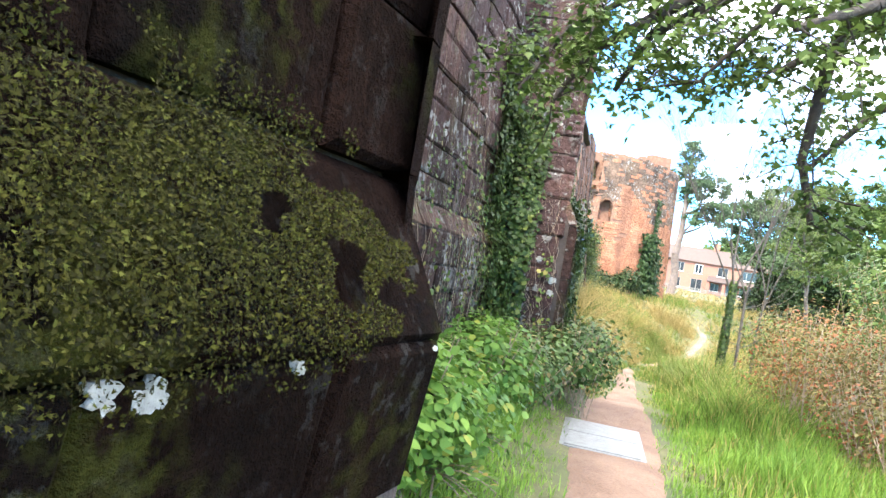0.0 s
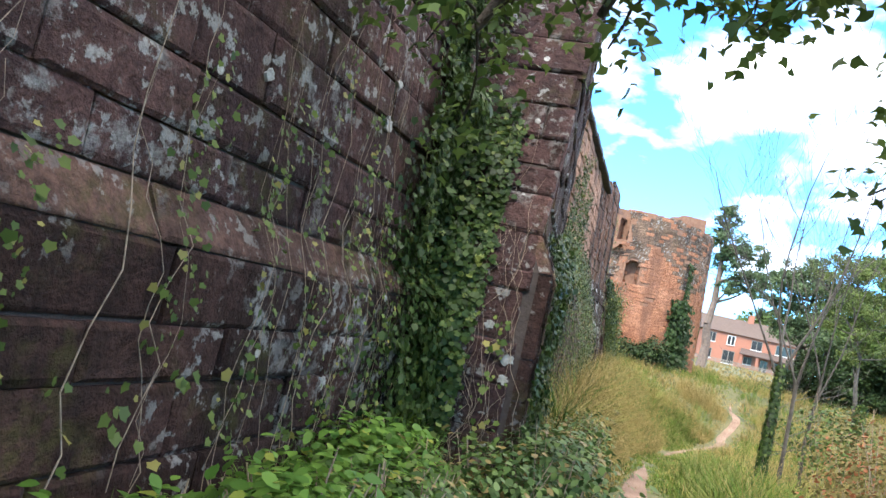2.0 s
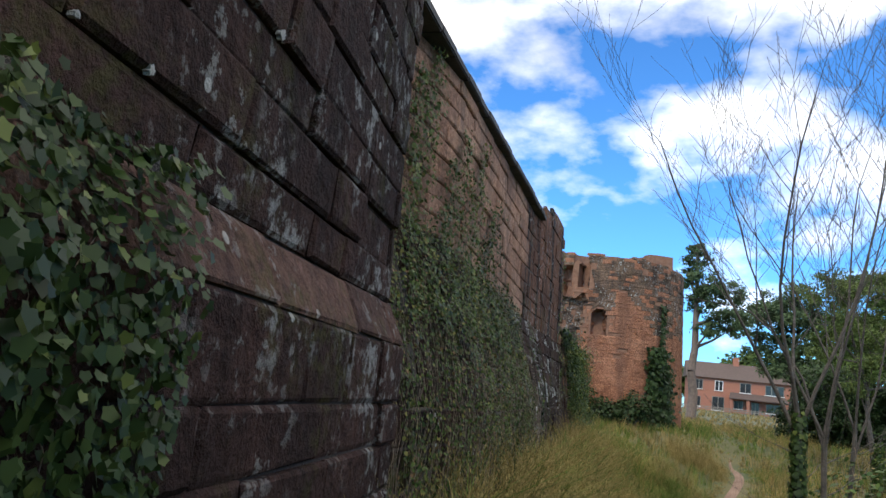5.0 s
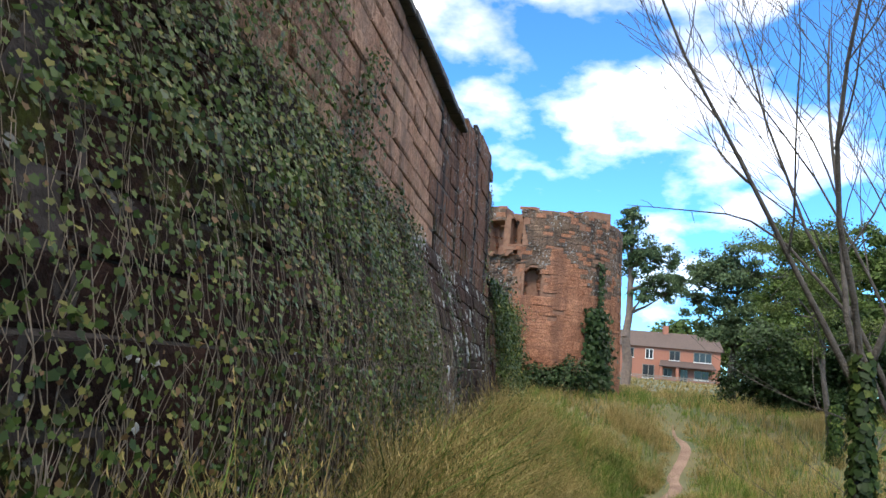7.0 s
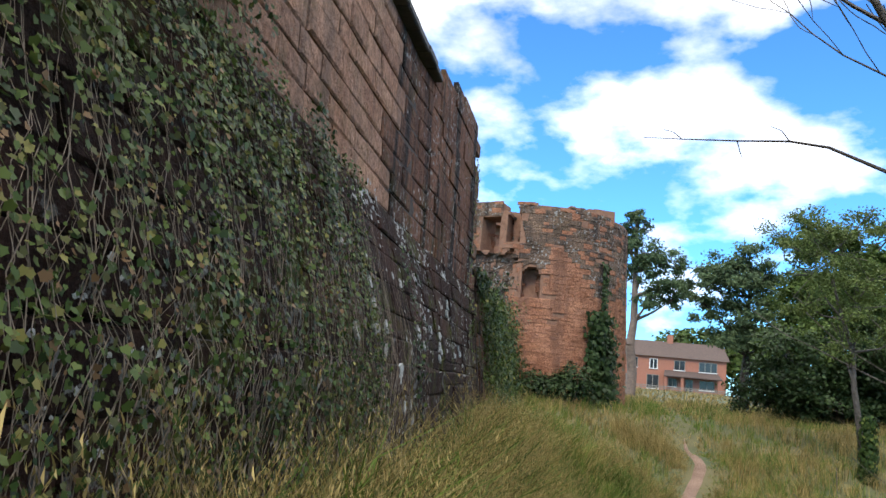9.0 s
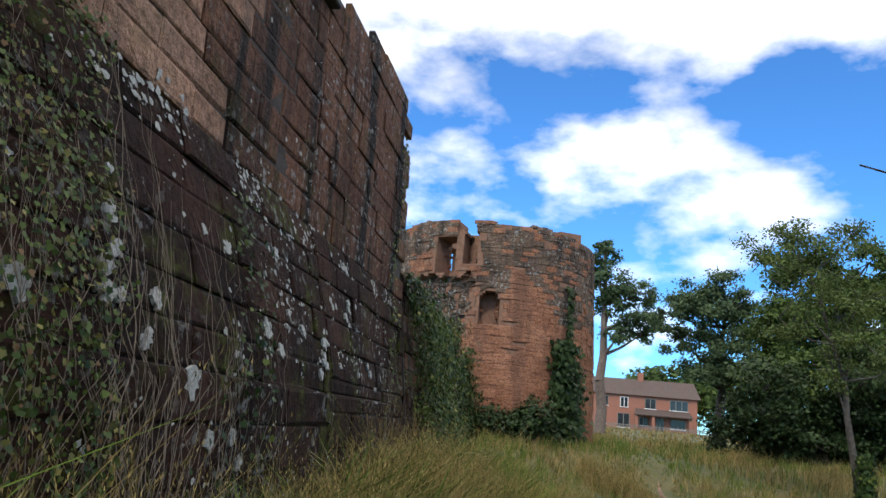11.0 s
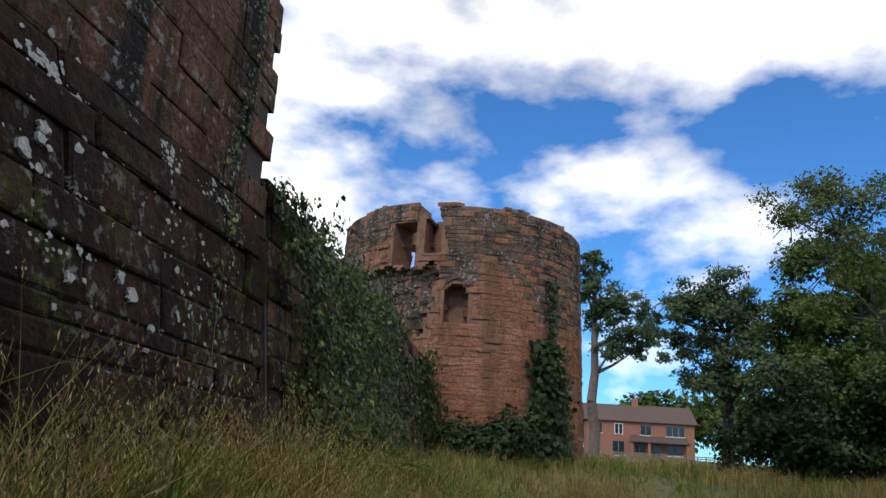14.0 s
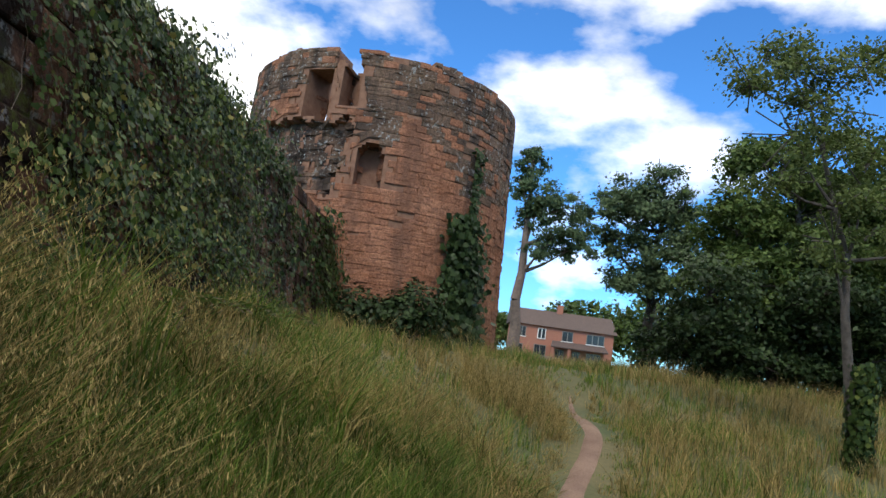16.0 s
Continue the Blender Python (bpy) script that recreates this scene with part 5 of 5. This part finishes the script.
def speckle(label, f, groups, seed):
    """Many small crusts too fine to count: each group is (u, z, spread along, spread up, how many, size)."""
    rnd = random.Random(seed)
    verts, faces = [], []
    for u, z, su, sz, many, size in groups:
        for _ in range(many):
            p, nn = on_wall(f, u + rnd.gauss(0, su), z + rnd.gauss(0, sz), 0.012)
            a = np.cross(nn, (0, 0, 1.0))
            a /= np.linalg.norm(a)
            b = np.cross(a, nn)
            r = size * rnd.uniform(0.3, 1.3) ** 1.5
            k = len(verts)
            verts.append(p + nn * 0.003)
            for i in range(9):
                q = r * rnd.uniform(0.5, 1.3)
                verts.append(p + a * math.cos(0.698 * i) * q * 1.25 + b * math.sin(0.698 * i) * q)
            faces.extend((k, k + 1 + i, k + 1 + (i + 1) % 9) for i in range(9))
    ob = new("lichen_speckle", mesh_of("lichen_speckle", verts, faces, PALE_LICHEN))
    return tagged(ob, label, "lichen", kind="stuff")


L = random.Random(91)
speckle("white lichen flecks along the ledge of the plinth", long_face, [(19.0 + 0.27 * k + L.uniform(-0.2, 0.2), 2.86 + L.uniform(-0.14, 0.12), 0.10, 0.07, L.randint(10, 30), 0.019) for k in range(25)], 1)
speckle("white lichen flecks on the slope of the plinth", long_face, [(L.uniform(19.5, 25.5), L.uniform(1.7, 2.7), 0.10, 0.14, L.randint(4, 18), 0.016) for k in range(40)], 2)
speckle("pale lichen dots on the streaked wall", long_face, [(L.uniform(22.3, 26.0), L.uniform(3.0, 5.2), 0.25, 0.3, 5, 0.011) for k in range(30)], 3)
speckle("pale lichen flecks low on the plinth", long_face, [(L.uniform(13.0, 25.5), L.uniform(0.8, 1.6), 0.15, 0.12, 7, 0.013) for k in range(40)], 4)
for k, (u, z, r) in enumerate(((9.55, 2.43, 0.022), (9.25, 2.42, 0.014), (10.2, 2.9, 0.03))):
    crust(pier_face, u, z, r * 0.7, 200 + k)
for k, (u, z, r) in enumerate(((6.7, 2.33, 0.035), (7.8, 2.85, 0.03), (7.95, 2.75, 0.04), (7.9, 2.5, 0.05), (7.55, 1.1, 0.04))):
    crust(south_face, u, z, r * 0.8, 300 + k)
for k, (u, z, r) in enumerate(((-2.64, 1.35, 0.035), (-2.64, 1.22, 0.03), (-2.8, 1.55, 0.03))):
    crust(pier_side, u, z, r, 400 + k, (0, -1, 0))

# inspection cover in the path
cover = empty("inspection_cover", "rectangular galvanised inspection cover set in the path", "cover", at=(-1.93, 7.75, ground_z(-1.93, 7.75)))
cz = ground_z(-1.93, 7.75) + 0.03
for a, b in ((7.2, 7.74), (7.75, 8.3)):
    part_of(cover, "lid", box_mesh("lid", -2.23, -1.63, a, b, cz - 0.03, cz + 0.012, PLATE, 0.004))
part_of(cover, "rim", box_mesh("rim", -2.27, -1.59, 7.16, 8.34, cz - 0.06, cz + 0.004, PLATE, 0.004))


# ---- grass ----
def turf(name, label, n, zone, height, width, material, lean=0.35, ears=0, seed=0, clump=0.0, tuft=9):
    """Grass in tufts over a zone(rnd) that yields places; kept off the walls and the trodden line."""
    rnd = random.Random(seed)
    pts, hs = [], []
    while len(pts) < n:
        x, y = zone(rnd)
        limit = table(y, [(3.3, -2.5), (3.5, -3.35), (8.8, -3.3), (9.0, -2.45), (38, -2.35), (39, -2.3)])
        if x < limit or math.hypot(x - TX, y - TY) < 4.1:
            continue
        w = table(y, [(-5, 0.5), (9, 0.45), (12, 0.24), (15, 0.12), (17, 0.0), (21, 0.0), (27, 0.1), (30, 0.3), (35, 0.3), (37, 0.12), (38, 0.0)])
        if clump and clump * (noise.noise((x * 0.55, y * 0.4, 3.3)) + 0.6 * noise.noise((x * 1.9, y * 1.7, 8.1))) < rnd.uniform(-0.22, 0.16):
            continue
        d = abs(x - path_x(y))
        if d < w * (0.75 + 0.5 * rnd.random()):
            continue
        k = (0.3 + 0.7 * smooth((d - w) / 0.8)) * rnd.uniform(0.55, 1.15) * (0.8 + 0.8 * noise.noise((x * 1.3, y * 1.3, seed)))
        if 10 < y < 24 and abs(x - table(y, [(10, -1.5), (12, -1.57), (15.2, -1.2), (18.8, -0.76), (21.5, -0.37), (22.6, 0.0)])) < 0.4:
            k *= 0.4
        for _ in range(min(tuft, n - len(pts))):
            xx, yy = x + rnd.gauss(0, 0.045), y + rnd.gauss(0, 0.045)
            pts.append((xx, yy, ground_z(xx, yy) - 0.02))
            hs.append(height * k * rnd.uniform(0.6, 1.15))
    return tagged(new(name, blades(name, pts, hs, np.full(n, width) * rng.uniform(0.6, 1.2, n), material, lean, ears)), label, "grass", kind="stuff")


turf("grass", "lush green grass beside the path", 34000, lambda r: (r.triangular(-3.3, 1.5, -2.0), r.uniform(2.5, 12)), 0.34, 0.0045, LUSH, 0.6, 0, 1)
turf("grass", "mixed meadow grass between wall and path", 90000, lambda r: (r.uniform(-2.5, 0.6), 10 + 22 * r.random() ** 1.1), 0.50, 0.0056, GRASS, 0.95, 0, 2, -0.6)
turf("dry_grass", "tall straw-coloured grass with seed heads along the wall", 24000, lambda r: (path_x(y2 := 10 + 26 * r.random() ** 1.15) - 0.3 - 1.9 * r.random() ** 0.9, y2), 0.86, 0.0030, HAY, 0.95, 9, 3, 1.0, 6)
turf("dry_grass", "tall straw-coloured grass at the foot of the long wall", 4500, lambda r: (r.uniform(-2.5, -1.7), r.uniform(11.5, 26)), 0.75, 0.0026, HAY, 0.9, 8, 4, 0.0, 5)
turf("grass", "green grass beside the path on the meadow side", 40000, lambda r: (path_x(y3 := 2.5 + 34 * r.random()) + 0.1 + 3.2 * r.random() ** 1.4, y3), 0.40, 0.0048, GRASS, 0.6, 0, 5)
turf("dry_grass", "straw-coloured meadow grass", 24000, lambda r: (path_x(y4 := 14 + 30 * r.random()) + 0.4 + 8 * r.random(), y4), 0.55, 0.0042, HAY, 0.7, 5, 6, 0.9, 6)
turf("dry_grass", "straw-coloured grass on the rise before the tower", 20000, lambda r: (r.uniform(-2.3, 9), r.uniform(27, 62)), 0.55, 0.0065, HAY, 0.8, 3, 7, 1.0)
turf("grass", "green grass on the rise before the tower", 42000, lambda r: (r.uniform(-2.3, 12), r.uniform(24, 60)), 0.44, 0.0075, GRASS, 0.6, 0, 8, -0.5)
turf("dry_grass", "far straw-coloured meadow", 16000, lambda r: (r.uniform(-2, 26), r.uniform(56, 143)), 0.42, 0.03, HAY, 0.5, 0, 9)
turf("grass", "lush clumps of grass below the south wall", 7000, lambda r: (r.uniform(-3.3, -2.6), r.uniform(3.6, 9)), 0.40, 0.005, LUSH, 0.7, 0, 10)
turf("grass", "broad arching grass leaves in tussocks on the bank", 16000, lambda r: (path_x(y5 := 11 + 20 * r.random()) - 0.35 - 1.9 * r.random(), y5), 0.66, 0.0085, GRASS, 1.25, 0, 11, 0.7, 16)
turf("dry_grass", "loose tussocks of bleached grass on the bank", 9000, lambda r: (path_x(y6 := 11 + 22 * r.random()) - 0.3 - 1.8 * r.random(), y6), 0.80, 0.0030, HAY, 1.2, 10, 12, 0.8, 12)
